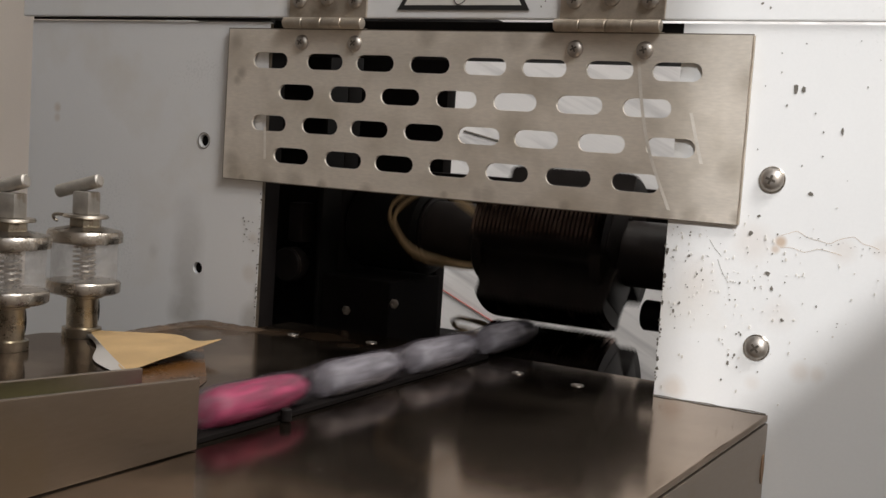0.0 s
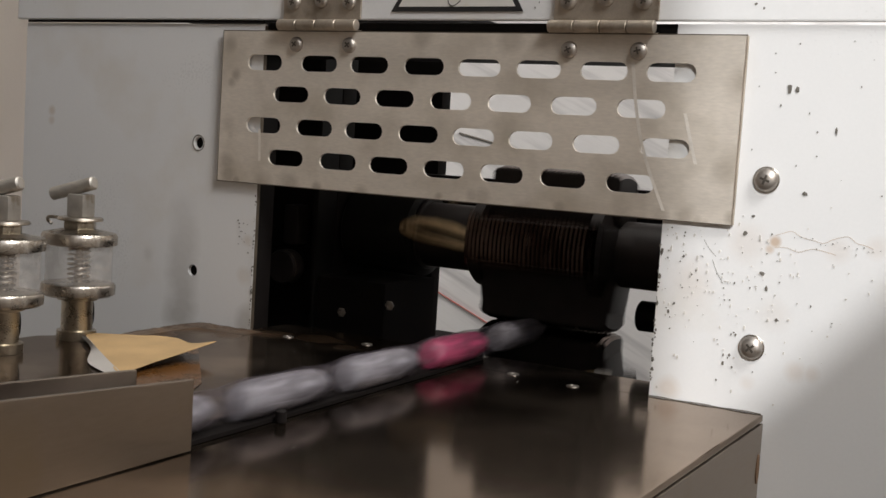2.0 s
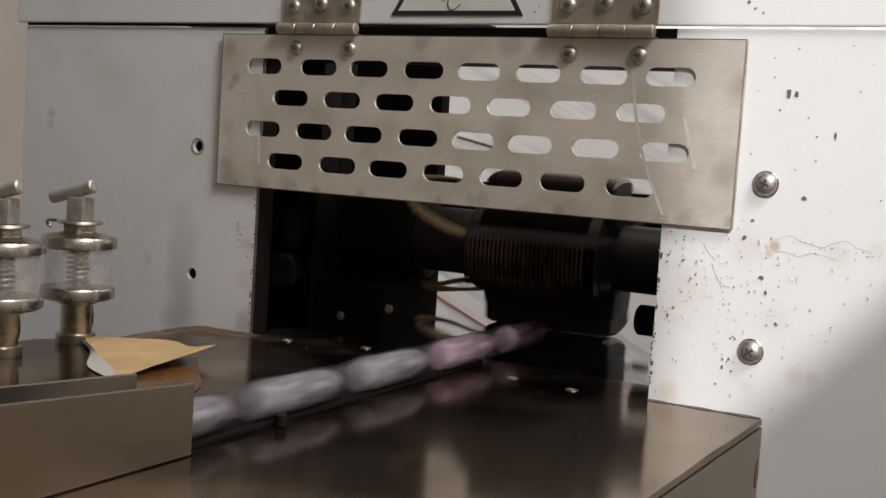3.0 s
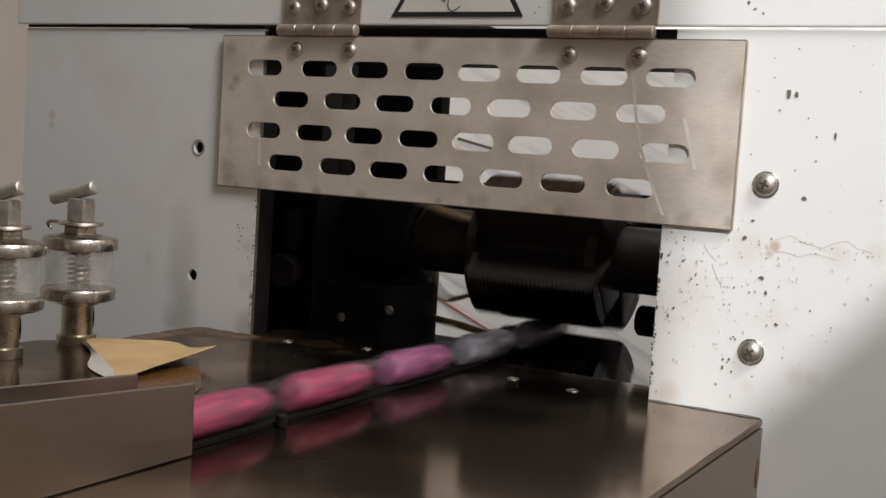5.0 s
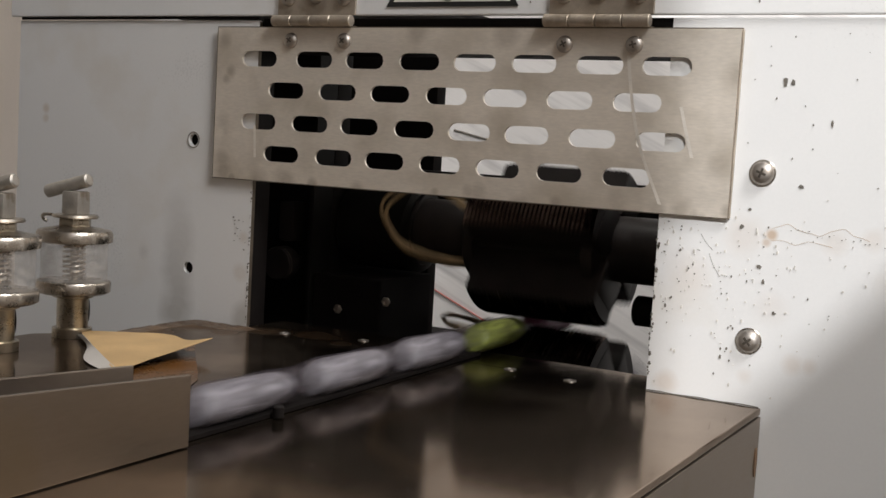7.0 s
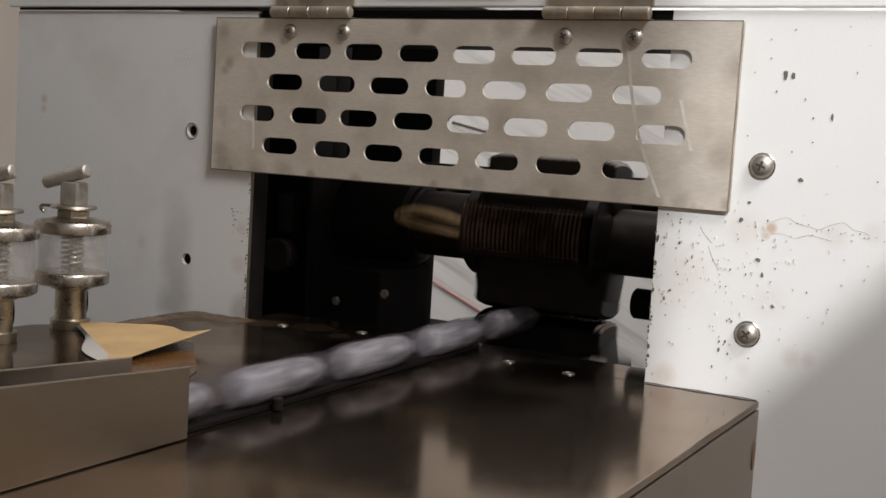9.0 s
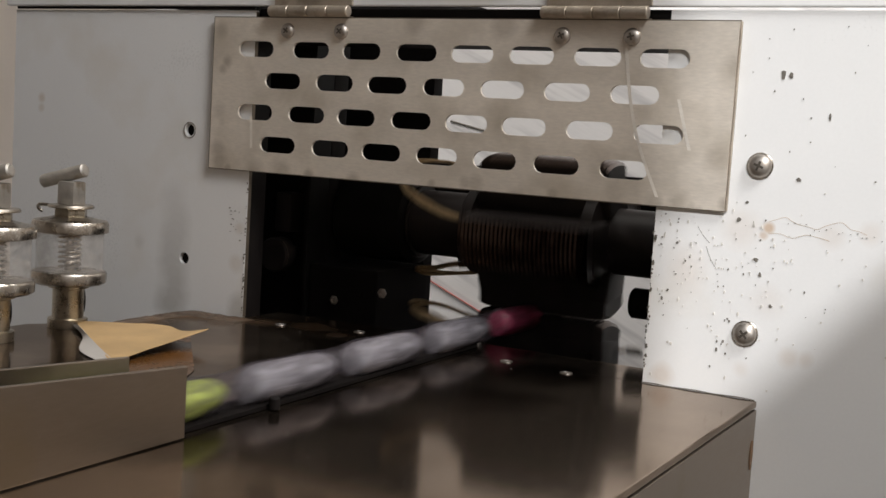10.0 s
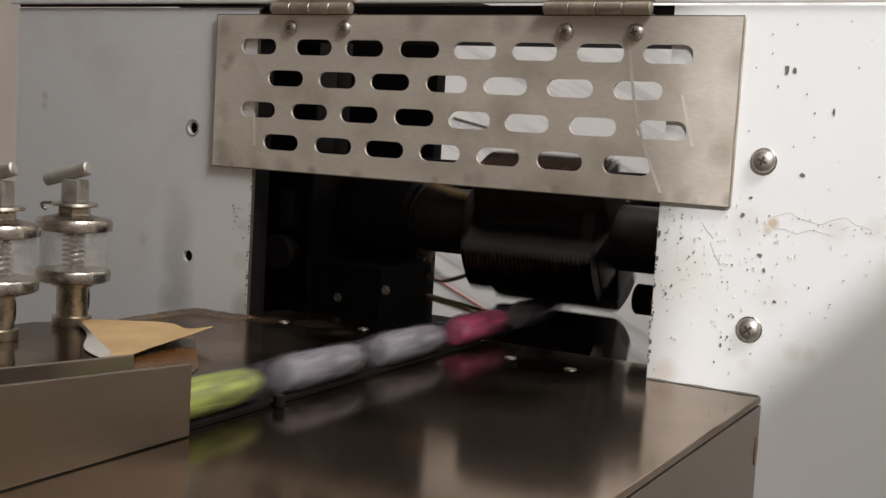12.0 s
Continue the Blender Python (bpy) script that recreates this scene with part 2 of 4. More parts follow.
def glassy(name, colour, clear, rough, sway=0.1, patch=160.0, along=1.0, crumple=0.02):
    """A clear skin: part straight through, part gloss."""
    m = bpy.data.materials.new(name)
    m.use_nodes = True
    n, l = m.node_tree.nodes, m.node_tree.links
    b = n["Principled BSDF"]
    b.inputs["Base Color"].default_value = (*colour, 1)
    b.inputs["Roughness"].default_value = rough
    tr, mx = n.new("ShaderNodeBsdfTransparent"), n.new("ShaderNodeMixShader")
    tr.inputs[0].default_value = (0.96, 0.96, 0.96, 1)
    no = n.new("ShaderNodeTexNoise")
    no.inputs["Scale"].default_value = patch
    co, mp = n.new("ShaderNodeTexCoord"), n.new("ShaderNodeMapping")
    mp.inputs["Scale"].default_value = (1, along, 1)
    l.new(co.outputs["Object"], mp.inputs["Vector"])
    l.new(mp.outputs[0], no.inputs["Vector"])
    bp = n.new("ShaderNodeBump")
    bp.inputs["Strength"].default_value, bp.inputs["Distance"].default_value = crumple, 0.001
    l.new(no.outputs[0], bp.inputs["Height"])
    l.new(bp.outputs[0], b.inputs["Normal"])
    rg = n.new("ShaderNodeMapRange")
    rg.inputs[1].default_value, rg.inputs[2].default_value = 0.35, 0.65
    rg.inputs[3].default_value, rg.inputs[4].default_value = clear - sway, min(clear + sway, 0.98)
    l.new(no.outputs[0], rg.inputs[0])
    l.new(rg.outputs[0], mx.inputs[0])
    l.new(b.outputs[0], mx.inputs[1])
    l.new(tr.outputs[0], mx.inputs[2])
    l.new(mx.outputs[0], n["Material Output"].inputs["Surface"])
    return m


FILM = glassy("clear_wrapping_film", (0.10, 0.085, 0.10), 0.76, 0.16, 0.18, 300.0, 0.3, 0.7)
GLASS = glassy("clear_oiler_glass", (0.66, 0.62, 0.58), 0.80, 0.06)


# ---- mesh helpers ----
def finish(bm, smooth_angle=40):
    bmesh.ops.recalc_face_normals(bm, faces=bm.faces)
    limit = radians(smooth_angle)
    for f in bm.faces:
        f.smooth = True
    for e in bm.edges:
        if len(e.link_faces) != 2:
            e.smooth = False
            continue
        a, b = (f.calc_area() for f in e.link_faces)
        turn = e.calc_face_angle(9)
        e.smooth = turn < limit and not (turn > 0.08 and max(a, b) > 30 * min(a, b))
    return bm


def mesh_of(name, bm, mat, angle=40):
    finish(bm, angle)
    me = bpy.data.meshes.new(name)
    bm.to_mesh(me)
    bm.free()
    me.materials.append(mat)
    return me


def part(name, bm, mat, parent=None, label="", m=None, angle=40):
    """One mesh object, under a thing or a part if one is given."""
    ob = new(name, mesh_of(name, bm, mat, angle) if isinstance(bm, bmesh.types.BMesh) else bm)
    if parent:
        ob.parent = parent
    if m is not None:
        ob.matrix_basis = m
    return tagged(ob, label)


def box(x0, x1, y0, y1, z0, z1, bevel=0.0, bm=None, seg=2):
    bm = bm or bmesh.new()
    made = bmesh.ops.create_cube(bm, size=1, matrix=Matrix.Translation(((x0 + x1) / 2, (y0 + y1) / 2, (z0 + z1) / 2))
                                 @ Matrix.Diagonal((x1 - x0, y1 - y0, z1 - z0, 1)))
    if bevel:
        edges = {e for v in made["verts"] for e in v.link_edges}
        bmesh.ops.bevel(bm, geom=list(edges), offset=bevel, segments=seg, profile=0.6, affect="EDGES")
    return bm


AXIS = {"z": Matrix.Identity(4), "x": Matrix.Rotation(radians(90), 4, "Y"), "y": Matrix.Rotation(radians(-90), 4, "X")}


def turned(profile, m=None, n=28, bm=None, close=True):
    """A body turned round z from (radius, height) pairs, then moved by m."""
    bm = bm or bmesh.new()
    rings = []
    for r, h in profile:
        rings.append([bm.verts.new((r * math.cos(2 * math.pi * k / n), r * math.sin(2 * math.pi * k / n), h)) for k in range(n)])
    for a, b in zip(rings, rings[1:]):
        for k in range(n):
            bm.faces.new((a[k], a[(k + 1) % n], b[(k + 1) % n], b[k]))
    if close:
        bm.faces.new(rings[0][::-1])
        bm.faces.new(rings[-1])
    if m is not None:
        bmesh.ops.transform(bm, matrix=m, verts=[v for r in rings for v in r])
    return bm


def rod(r, length, m, n=24, edge=0.0006, bm=None):
    return turned([(r - edge, 0), (r, edge), (r, length - edge), (r - edge, length)], m, n, bm)


def tube(points, r, n=8, bm=None):
    """A wire along points."""
    bm = bm or bmesh.new()
    pts = [Vector(p) for p in points]
    rings, side = [], None
    for i, p in enumerate(pts):
        d = (pts[min(i + 1, len(pts) - 1)] - pts[max(i - 1, 0)]).normalized()
        if side is None:
            side = d.orthogonal().normalized()
        side = (side - d * side.dot(d)).normalized()
        up = d.cross(side)
        rings.append([bm.verts.new(p + r * (math.cos(a) * side + math.sin(a) * up)) for a in (2 * math.pi * k / n for k in range(n))])
    for a, b in zip(rings, rings[1:]):
        for k in range(n):
            bm.faces.new((a[k], a[(k + 1) % n], b[(k + 1) % n], b[k]))
    bm.faces.new(rings[0][::-1])
    bm.faces.new(rings[-1])
    return bm


def smooth_path(points, steps=8):
    """A flowing line through points."""
    p = [Vector(q) for q in points]
    out = []
    for i in range(len(p) - 1):
        a, b, c, d = p[max(i - 1, 0)], p[i], p[i + 1], p[min(i + 2, len(p) - 1)]
        for s in range(steps):
            t = s / steps
            out.append(0.5 * (2 * b + (c - a) * t + (2 * a - 5 * b + 4 * c - d) * t * t + (3 * b - a - 3 * c + d) * t ** 3))
    return out + [p[-1]]


def pierced(outer, holes, y0, y1):
    """A sheet in x and z with holes through it, from y0 to y1."""
    bm = bmesh.new()
    for loop in (outer, *holes):
        vs = [bm.verts.new((x, y0, z)) for x, z in loop]
        for a, b in zip(vs, vs[1:] + vs[:1]):
            bm.edges.new((a, b))
    bmesh.ops.triangle_fill(bm, use_beauty=True, use_dissolve=False, edges=bm.edges[:])
    ext = bmesh.ops.extrude_face_region(bm, geom=bm.faces[:])
    for v in ext["geom"]:
        if isinstance(v, bmesh.types.BMVert):
            v.co.y = y1
    return bm


def slot(x, z, length, h, n=7):
    """The outline of a slot that begins at x, centred on height z."""
    r = h / 2
    right = [(x + length - r + r * math.cos(a), z + r * math.sin(a)) for a in np.linspace(-math.pi / 2, math.pi / 2, n)]
    left = [(x + r + r * math.cos(a), z + r * math.sin(a)) for a in np.linspace(math.pi / 2, 3 * math.pi / 2, n)]
    return right + left


def circle(x, z, r, n=20):
    return [(x + r * math.cos(2 * math.pi * k / n), z + r * math.sin(2 * math.pi * k / n)) for k in range(n)]


def rect(x0, x1, z0, z1):
    return [(x0, z0), (x1, z0), (x1, z1), (x0, z1)]


# ---- the room ----
def room():
    x0, x1, y0, y1, h = -2.6, 1.0, -5.6, 2.6, 3.8
    tagged(part("floor", box(x0 - 0.2, x1 + 0.2, y0 - 0.2, y1 + 0.2, -0.12, 0), FLOOR), "grey concrete workshop floor", "floor", kind="structure")
    tagged(part("ceiling", box(x0 - 0.2, x1 + 0.2, y0 - 0.2, y1 + 0.2, h, h + 0.12), CEIL), "white painted ceiling of the workshop", "ceiling", kind="structure")
    # unseen wall; its opening is placed to cut the sunlight's diagonal edge
    bm = pierced(rect(y0 - 0.2, y1 + 0.2, 0, h), [rect(-1.61, -0.2, 1.685, 2.9)], -x1 - 0.06, -x1)
    bmesh.ops.transform(bm, matrix=Matrix.Rotation(radians(90), 4, "Z"), verts=bm.verts)
    tagged(part("wall_east", bm, ROOM), "unseen beige wall with an added opening that shapes the sunlight", "wall", kind="structure")
    tagged(part("wall_west", box(x0 - 0.2, x0, y0 - 0.2, y1 + 0.2, 0, h), ROOM), "plain beige painted workshop wall", "wall", kind="structure")
    tagged(part("wall_north", box(x0, x1, y1, y1 + 0.2, 0, h), ROOM), "plain beige painted wall behind the machine", "wall", kind="structure")
    tagged(part("wall_south", box(x0, x1, y0 - 0.2, y0, 0, h), ROOM), "plain beige painted workshop wall", "wall", kind="structure")
    # unseen housing for the added overhead light
    tagged(part("added_ceiling_lamp", box(-0.5, 0.8, -0.05, 0.17, h - 0.06, h - 0.002, 0.004), CEIL), "added unseen white batten lamp over the machine", "ceiling lamp")


room()


# ---- the machine's casing ----
SEAM = 1.0715       # lower edge of the upper cover
OPEN_L, OPEN_R = 0.0178, 0.2515


def paint_chips(parent):
    """Small flakes knocked out of the paint, thick round the guard's corner and along the opening's edge."""
    rnd = random.Random(7)
    bm = bmesh.new()

    def flake(x, z, r, tall=1.0):
        n = rnd.randint(5, 8)
        a0 = rnd.random() * 6
        top = []
        for k in range(n):
            a = a0 + 2 * math.pi * k / n
            q = r * rnd.uniform(0.6, 1.25)
            top.append(bm.verts.new((x + q * math.cos(a), -0.0004, z + q * tall * math.sin(a))))
        low = [bm.verts.new((v.co.x, 0.0006, v.co.z)) for v in top]
        bm.faces.new(top)
        for k in range(n):
            bm.faces.new((top[k], low[k], low[(k + 1) % n], top[(k + 1) % n]))

    for _ in range(75):
        x = 0.254 + abs(rnd.gauss(0, 0.034))
        z = rnd.gauss(0.958, 0.016)
        if x < 0.40 and 0.905 < z < 1.0:
            flake(x, z, rnd.uniform(0.00013, 0.00040) * (2.2 if rnd.random() < 0.09 else 1), rnd.uniform(0.5, 1.9))
    for _ in range(40):
        flake(rnd.uniform(0.26, 0.40), rnd.uniform(0.91, 1.065), rnd.uniform(0.0002, 0.0004), rnd.uniform(0.6, 2.0))
    for k in range(34):
        z = rnd.uniform(0.905, 0.978)
        flake(OPEN_R + rnd.uniform(-0.0002, 0.0005), z, rnd.uniform(0.00015, 0.0005), 1.5)
    for x, z, r, t in ((0.3035, 1.043, 0.0011, 1.8), (0.3068, 1.0425, 0.001, 1.8), (0.3245, 1.026, 0.0008, 2.4), (0.3139, 0.9983, 0.0013, 0.7),
                       (0.2985, 0.9623, 0.0012, 1), (0.3065, 0.9425, 0.0008, 1), (0.2896, 0.979, 0.001, 1), (0.2925, 0.987, 0.0008, 0.7)):
        flake(x, z, r, t)
    for _ in range(7):
        flake(0.2865 + rnd.uniform(-0.002, 0.003), rnd.uniform(0.918, 0.935), rnd.uniform(0.0002, 0.0006), 1.6)
    for _ in range(40):
        flake(OPEN_L - rnd.uniform(0.0, 0.0006), rnd.uniform(0.902, 0.978), rnd.uniform(0.0001, 0.0004), rnd.uniform(1.0, 3.0))
    for _ in range(14):
        flake(OPEN_L - rnd.uniform(0.002, 0.012), rnd.gauss(0.953, 0.006), rnd.uniform(0.0002, 0.0006), rnd.uniform(0.3, 0.8))
    # bitten rim of the opening, and a thin trail along the rust streaks
    for _ in range(12):
        flake(OPEN_R + rnd.uniform(0.0002, 0.0010), rnd.uniform(0.902, 0.977), rnd.uniform(0.0003, 0.0009), rnd.uniform(0.8, 2.4))
    for k in range(16):
        flake(0.312 + 0.0025 * k + rnd.uniform(-0.001, 0.001), 0.979 - 0.0002 * k + rnd.uniform(-0.0012, 0.0012), rnd.uniform(0.00018, 0.00042), rnd.uniform(0.3, 0.8))
    ob = part("paint_chips", bm, CHIP, parent, "dark chips where the paint has flaked off")
    tagged(ob, kind="stuff")
    bm = bmesh.new()
    for _ in range(130):
        x, z = 0.2535 + abs(rnd.gauss(0, 0.045)), rnd.gauss(0.956, 0.021)
        if x < 0.40 and 0.904 < z < 1.01:
            flake(x, z, rnd.uniform(0.00018, 0.00055), rnd.uniform(0.5, 2.2))
    tagged(part("shallow_chips", bm, WORN_PAINT, parent, "shallow grey scuffs in the paint"), kind="stuff")
    for a, b in (((0.2715, 0.9745), (0.2775, 0.9675)), ((0.276, 0.966), (0.2815, 0.956))):
        part("hair_scratch", tube(smooth_path([(a[0], 0.0, a[1]), ((a[0] + b[0]) / 2 - 0.0006, 0.0, (a[1] + b[1]) / 2), (b[0], 0.0, b[1])], 4), 0.00011, 5), CHIP, parent, "fine dark scratch")
    rnd2 = random.Random(11)
    for z0, n, step, wave in ((0.9795, 13, 0.0034, 0.0013), (0.9735, 6, 0.0052, 0.0006)):
        pts = [(0.303 + step * i, -0.00005, z0 + wave * math.sin(i * 0.9) + rnd2.uniform(-0.0012, 0.0012)) for i in range(n)]
        part("rust_streak", tube(smooth_path(pts, 3), 0.00009, 5), RUST_STAIN, parent, "thin brown rust streak")


def casing():
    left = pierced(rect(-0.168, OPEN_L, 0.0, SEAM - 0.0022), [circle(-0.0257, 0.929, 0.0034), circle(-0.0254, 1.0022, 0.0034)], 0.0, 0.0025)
    left = tagged(part("side_panel", left, PAINT_STAINED_SHADED), "white painted sheet panel with two empty screw holes", "machine panel", kind="structure")
    part("return_edge", box(-0.168, -0.1655, 0.0028, 0.4495, 0.0, SEAM - 0.0022), PAINT, left)
    part("inner_edge", box(OPEN_L - 0.0016, OPEN_L, 0.0028, 0.016, 0.88, SEAM - 0.003), BLACK, left, "black folded inner edge")
    part("worn_rim", box(OPEN_L + 0.0001, OPEN_L + 0.0004, 0.0003, 0.0026, 0.9005, SEAM - 0.003), EDGE, left, "greasy bare edge of the sheet")
    bm = bmesh.new()
    for z in (0.929, 1.0022):
        turned([(0.0044, 0), (0.0044, 0.006)], pose(-0.0256, 0.0027, z) @ AXIS["y"], 20, bm)
    part("hole_backing", bm, DARK, left)
    bm = bmesh.new()
    ring = [(-0.0254 + 0.0042 * math.cos(a), -0.0001, 1.0022 + 0.0044 * math.sin(a)) for a in np.linspace(0, 6.2, 24)]
    tube(ring, 0.0003, 5, bm)
    part("worn_ring", bm, CHIP, left, "scuffed grey ring round the screw hole")

    right = pierced(rect(OPEN_R, 0.62, 0.0, SEAM - 0.0012), [], 0.0, 0.0025)
    right = tagged(part("side_panel", right, PAINT_RUSTED), "white painted sheet panel with chipped and rust-streaked paint", "machine panel", kind="structure")
    part("inner_edge", box(OPEN_R, OPEN_R + 0.0016, 0.0028, 0.02, 0.88, SEAM - 0.003), RUST, right, "rust-speckled folded inner edge")
    part("return_edge", box(0.6175, 0.62, 0.0028, 0.4495, 0.0, SEAM - 0.0022), PAINT, right)
    paint_chips(right)

    top = box(-0.1745, 0.64, -0.0022, 0.0015, SEAM, 1.37, 0.0008)
    top = tagged(part("upper_cover", top, PAINT), "white painted upper cover sheet of the machine", "machine cover", kind="structure")
    # solid dark strip added to draw the seam's shade below the cover
    part("seam_shade_strip", box(-0.166, OPEN_L, -0.0012, -0.0002, SEAM - 0.0017, SEAM - 0.0002), DARK, top, "added dark strip drawing the seam's shade under the cover")
    bm = bmesh.new()
    rnd = random.Random(21)
    for x, z, r in ((0.2835, 1.0815, 0.0008), (0.2865, 1.0790, 0.0006), (0.2900, 1.0770, 0.0005), (0.345, 1.0785, 0.0004), (0.181, 1.0775, 0.0004), (0.183, 1.0800, 0.0003)):
        rim = [bm.verts.new((x + r * rnd.uniform(0.6, 1.4) * math.cos(k * 1.05), -0.0024, z + r * rnd.uniform(0.6, 1.8) * math.sin(k * 1.05))) for k in range(6)]
        back = [bm.verts.new((v.co.x, -0.0018, v.co.z)) for v in rim]
        bm.faces.new(rim)
        for k in range(6):
            bm.faces.new((rim[k], back[k], back[(k + 1) % 6], rim[(k + 1) % 6]))
    tagged(part("paint_chips", bm, CHIP, top, "small dark chips in the paint"), kind="stuff")
    back = tagged(part("rear_sheet", box(-0.5, 0.623, 0.45, 0.453, 0.8010, 1.30), WHITE), "smeared white sheet closing the machine's far side", "machine panel", kind="structure")
    bm = tube([(-0.117, 0.449, 0.8728), (-0.055, 0.449, 0.8476)], 0.0007, 6)
    part("red_line", bm, RED, back, "fine red line across the sheet")
    part("crease", tube([(-0.109, 0.4495, 1.0237), (-0.060, 0.4495, 1.0139)], 0.0011, 6), CHIP, back, "dark crease")
    back.matrix_basis = Matrix.Translation((0, 0.45, 0.86)) @ Matrix.Rotation(radians(-5), 4, "X") @ Matrix.Translation((0, -0.45, -0.86))     # leans back
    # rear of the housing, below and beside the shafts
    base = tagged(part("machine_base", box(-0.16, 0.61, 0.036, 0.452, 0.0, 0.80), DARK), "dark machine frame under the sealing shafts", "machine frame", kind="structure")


casing()


def table():
    x0, x1 = -0.0404, 0.3046
    top = bmesh.new()
    f = top.faces.new([top.verts.new((x, y, TZ - 0.0030)) for x, y in ((x0, -5.0), (x1, -5.0), (x1, -0.0006), (-0.0163, -0.0006), (-0.0163, -0.0644), (x0, -0.0997))])
    lift = bmesh.ops.extrude_face_region(top, geom=[f])
    for v in lift["geom"]:
        if isinstance(v, bmesh.types.BMVert):
            v.co.z = TZ
    bmesh.ops.bevel(top, geom=top.edges[:], offset=0.0006, segments=2, profile=0.6, affect="EDGES")
    t = tagged(part("table_top", top, TABLE), "oily stainless steel table top of the machine", "table", kind="structure")
    part("tongue", box(OPEN_L + 0.0005, OPEN_R - 0.0005, -0.0005, 0.034, TZ - 0.0015, TZ), TABLE, t)
    part("side_skirt", box(x1 - 0.0014, x1 + 0.0003, -5.0, -0.0006, 0.0, TZ - 0.0038, 0.0004), SHEET, t, "steel side sheet under the table top")
    part("side_skirt", box(x0 + 0.0006, x0 + 0.0022, -5.0, -0.101, 0.0, TZ - 0.0038, 0.0004), SHEET, t)
    part("front_skirt", box(x0 + 0.003, x1 - 0.003, -4.998, -4.996, 0.0, TZ - 0.0038), SHEET, t)
    part("under_rim", box(-0.015, x1 - 0.0018, -4.99, -0.0008, TZ - 0.0039, TZ - 0.0031), DARK, t)
    part("grime_line", tube(smooth_path([(0.2515 + 0.0065 * i, -0.0007, TZ + 0.0003 + 0.0002 * math.sin(i * 2.1)) for i in range(9)], 3), 0.0003, 6), CHIP, t, "dark grime along the joint")
    rnd = random.Random(3)
    bm = bmesh.new()
    for _ in range(70):
        x, y, r = rnd.uniform(-0.02, 0.30), rnd.uniform(-0.26, 0.0), rnd.uniform(0.0001, 0.00026)
        vs = [bm.verts.new((x + r * rnd.uniform(0.6, 1.3) * math.cos(k * 1.05), y + r * rnd.uniform(0.6, 1.3) * math.sin(k * 1.05), TZ + 0.00025)) for k in range(6)]
        tip = bm.verts.new((x, y, TZ + 0.0005))
        for k in range(6):
            bm.faces.new((vs[k], vs[(k + 1) % 6], tip))
    tagged(part("dust_specks", bm, PAPER_WHITE, t, "pale specks of dust and sugar"), kind="stuff")
    # caked oil and dust along the left rim and the foot of the panel
    crust = bmesh.new()
    for x, y, wide, long in ((-0.0135, -0.034, 0.0070, 0.0325), (0.0060, -0.0090, 0.0215, 0.0085)):
        n = 26
        rows = []
        for i in range(n + 1):
            rows.append([])
            for j in range(n + 1):
                a, b = 2 * i / n - 1, 2 * j / n - 1
                px, py = x + wide * a, y + long * b
                k = max(0.0, 1 - max(abs(a), abs(b)) ** 3)
                h = (0.0007 + 0.0011 * noise.noise(Vector((px, py, 0)) * 160) + 0.0006 * noise.noise(Vector((px, py, 3)) * 600)) * k
                rows[-1].append(crust.verts.new((max(px, -0.0163), min(py, -0.0010), TZ + 0.00005 + max(h, -0.0005))))
        for r0, r1 in zip(rows, rows[1:]):
            for j in range(n):
                crust.faces.new((r0[j], r1[j], r1[j + 1], r0[j + 1]))
    tagged(part("caked_grime", crust, GRIME, t, "lumpy brown cake of oil and dust"), kind="stuff")
    slot_hole = turned([(0.003, 0), (0.003, 0.0006)], pose(x1 + 0.0001, -0.0048, 0.8765) @ Matrix.Diagonal((1, 0.8, 2.2, 1)) @ AXIS["x"], 18)
    part("slot_hole", slot_hole, RUST, t, "rust-rimmed slot in the side sheet")
    for x, y in ((0.1829, -0.0026), (0.2165, -0.0073), (0.046, -0.002), (0.088, 0.012)):
        screw = turned([(0.0031, 0), (0.0030, 0.0003), (0.0015, 0.0005), (0.0012, 0.0002)], pose(x, y, TZ + 0.0001), 16)
        part("countersunk_screw", screw, SCREW, t)


table()


# ---- the hinged guard ----
def screw_mesh(r, h):
    """A pan-head screw with a cross recess, its head towards -y."""
    bm = turned([(r, 0), (r * 1.0, h * 0.15), (r * 0.93, h * 0.5), (r * 0.72, h * 0.82), (r * 0.4, h * 0.97), (0.0001, h)], AXIS["y"] @ Matrix.Rotation(math.pi, 4, "X"), 26)
    return mesh_of("screw", bm, SCREW, 60)


def cross_mesh(r, h):
    bm = bmesh.new()
    box(-r * 0.42, r * 0.42, -h * 1.005, -h * 0.80, -r * 0.10, r * 0.10, 0, bm)
    box(-r * 0.10, r * 0.10, -h * 1.01, -h * 0.80, -r * 0.42, r * 0.42, 0, bm)
    return mesh_of("cross_recess", bm, RECESS)


SCREWS = {}


def screw(x, y, z, r, h, parent=None, turn=0.0, washer=False):
    key = (r, h)
    if key not in SCREWS:
        SCREWS[key] = (screw_mesh(r, h), cross_mesh(r, h))
    head = part("screw", SCREWS[key][0], None, parent, m=pose(x, y, z, 0, turn, 0))
    part("cross_recess", SCREWS[key][1], None, head)
    if washer:
        part("washer", turned([(r * 1.08, -0.0002), (r * 1.10, 0.0002), (r * 1.04, 0.0005)], AXIS["y"] @ Matrix.Rotation(math.pi, 4, "X"), 28), CHROME, head)
    return head


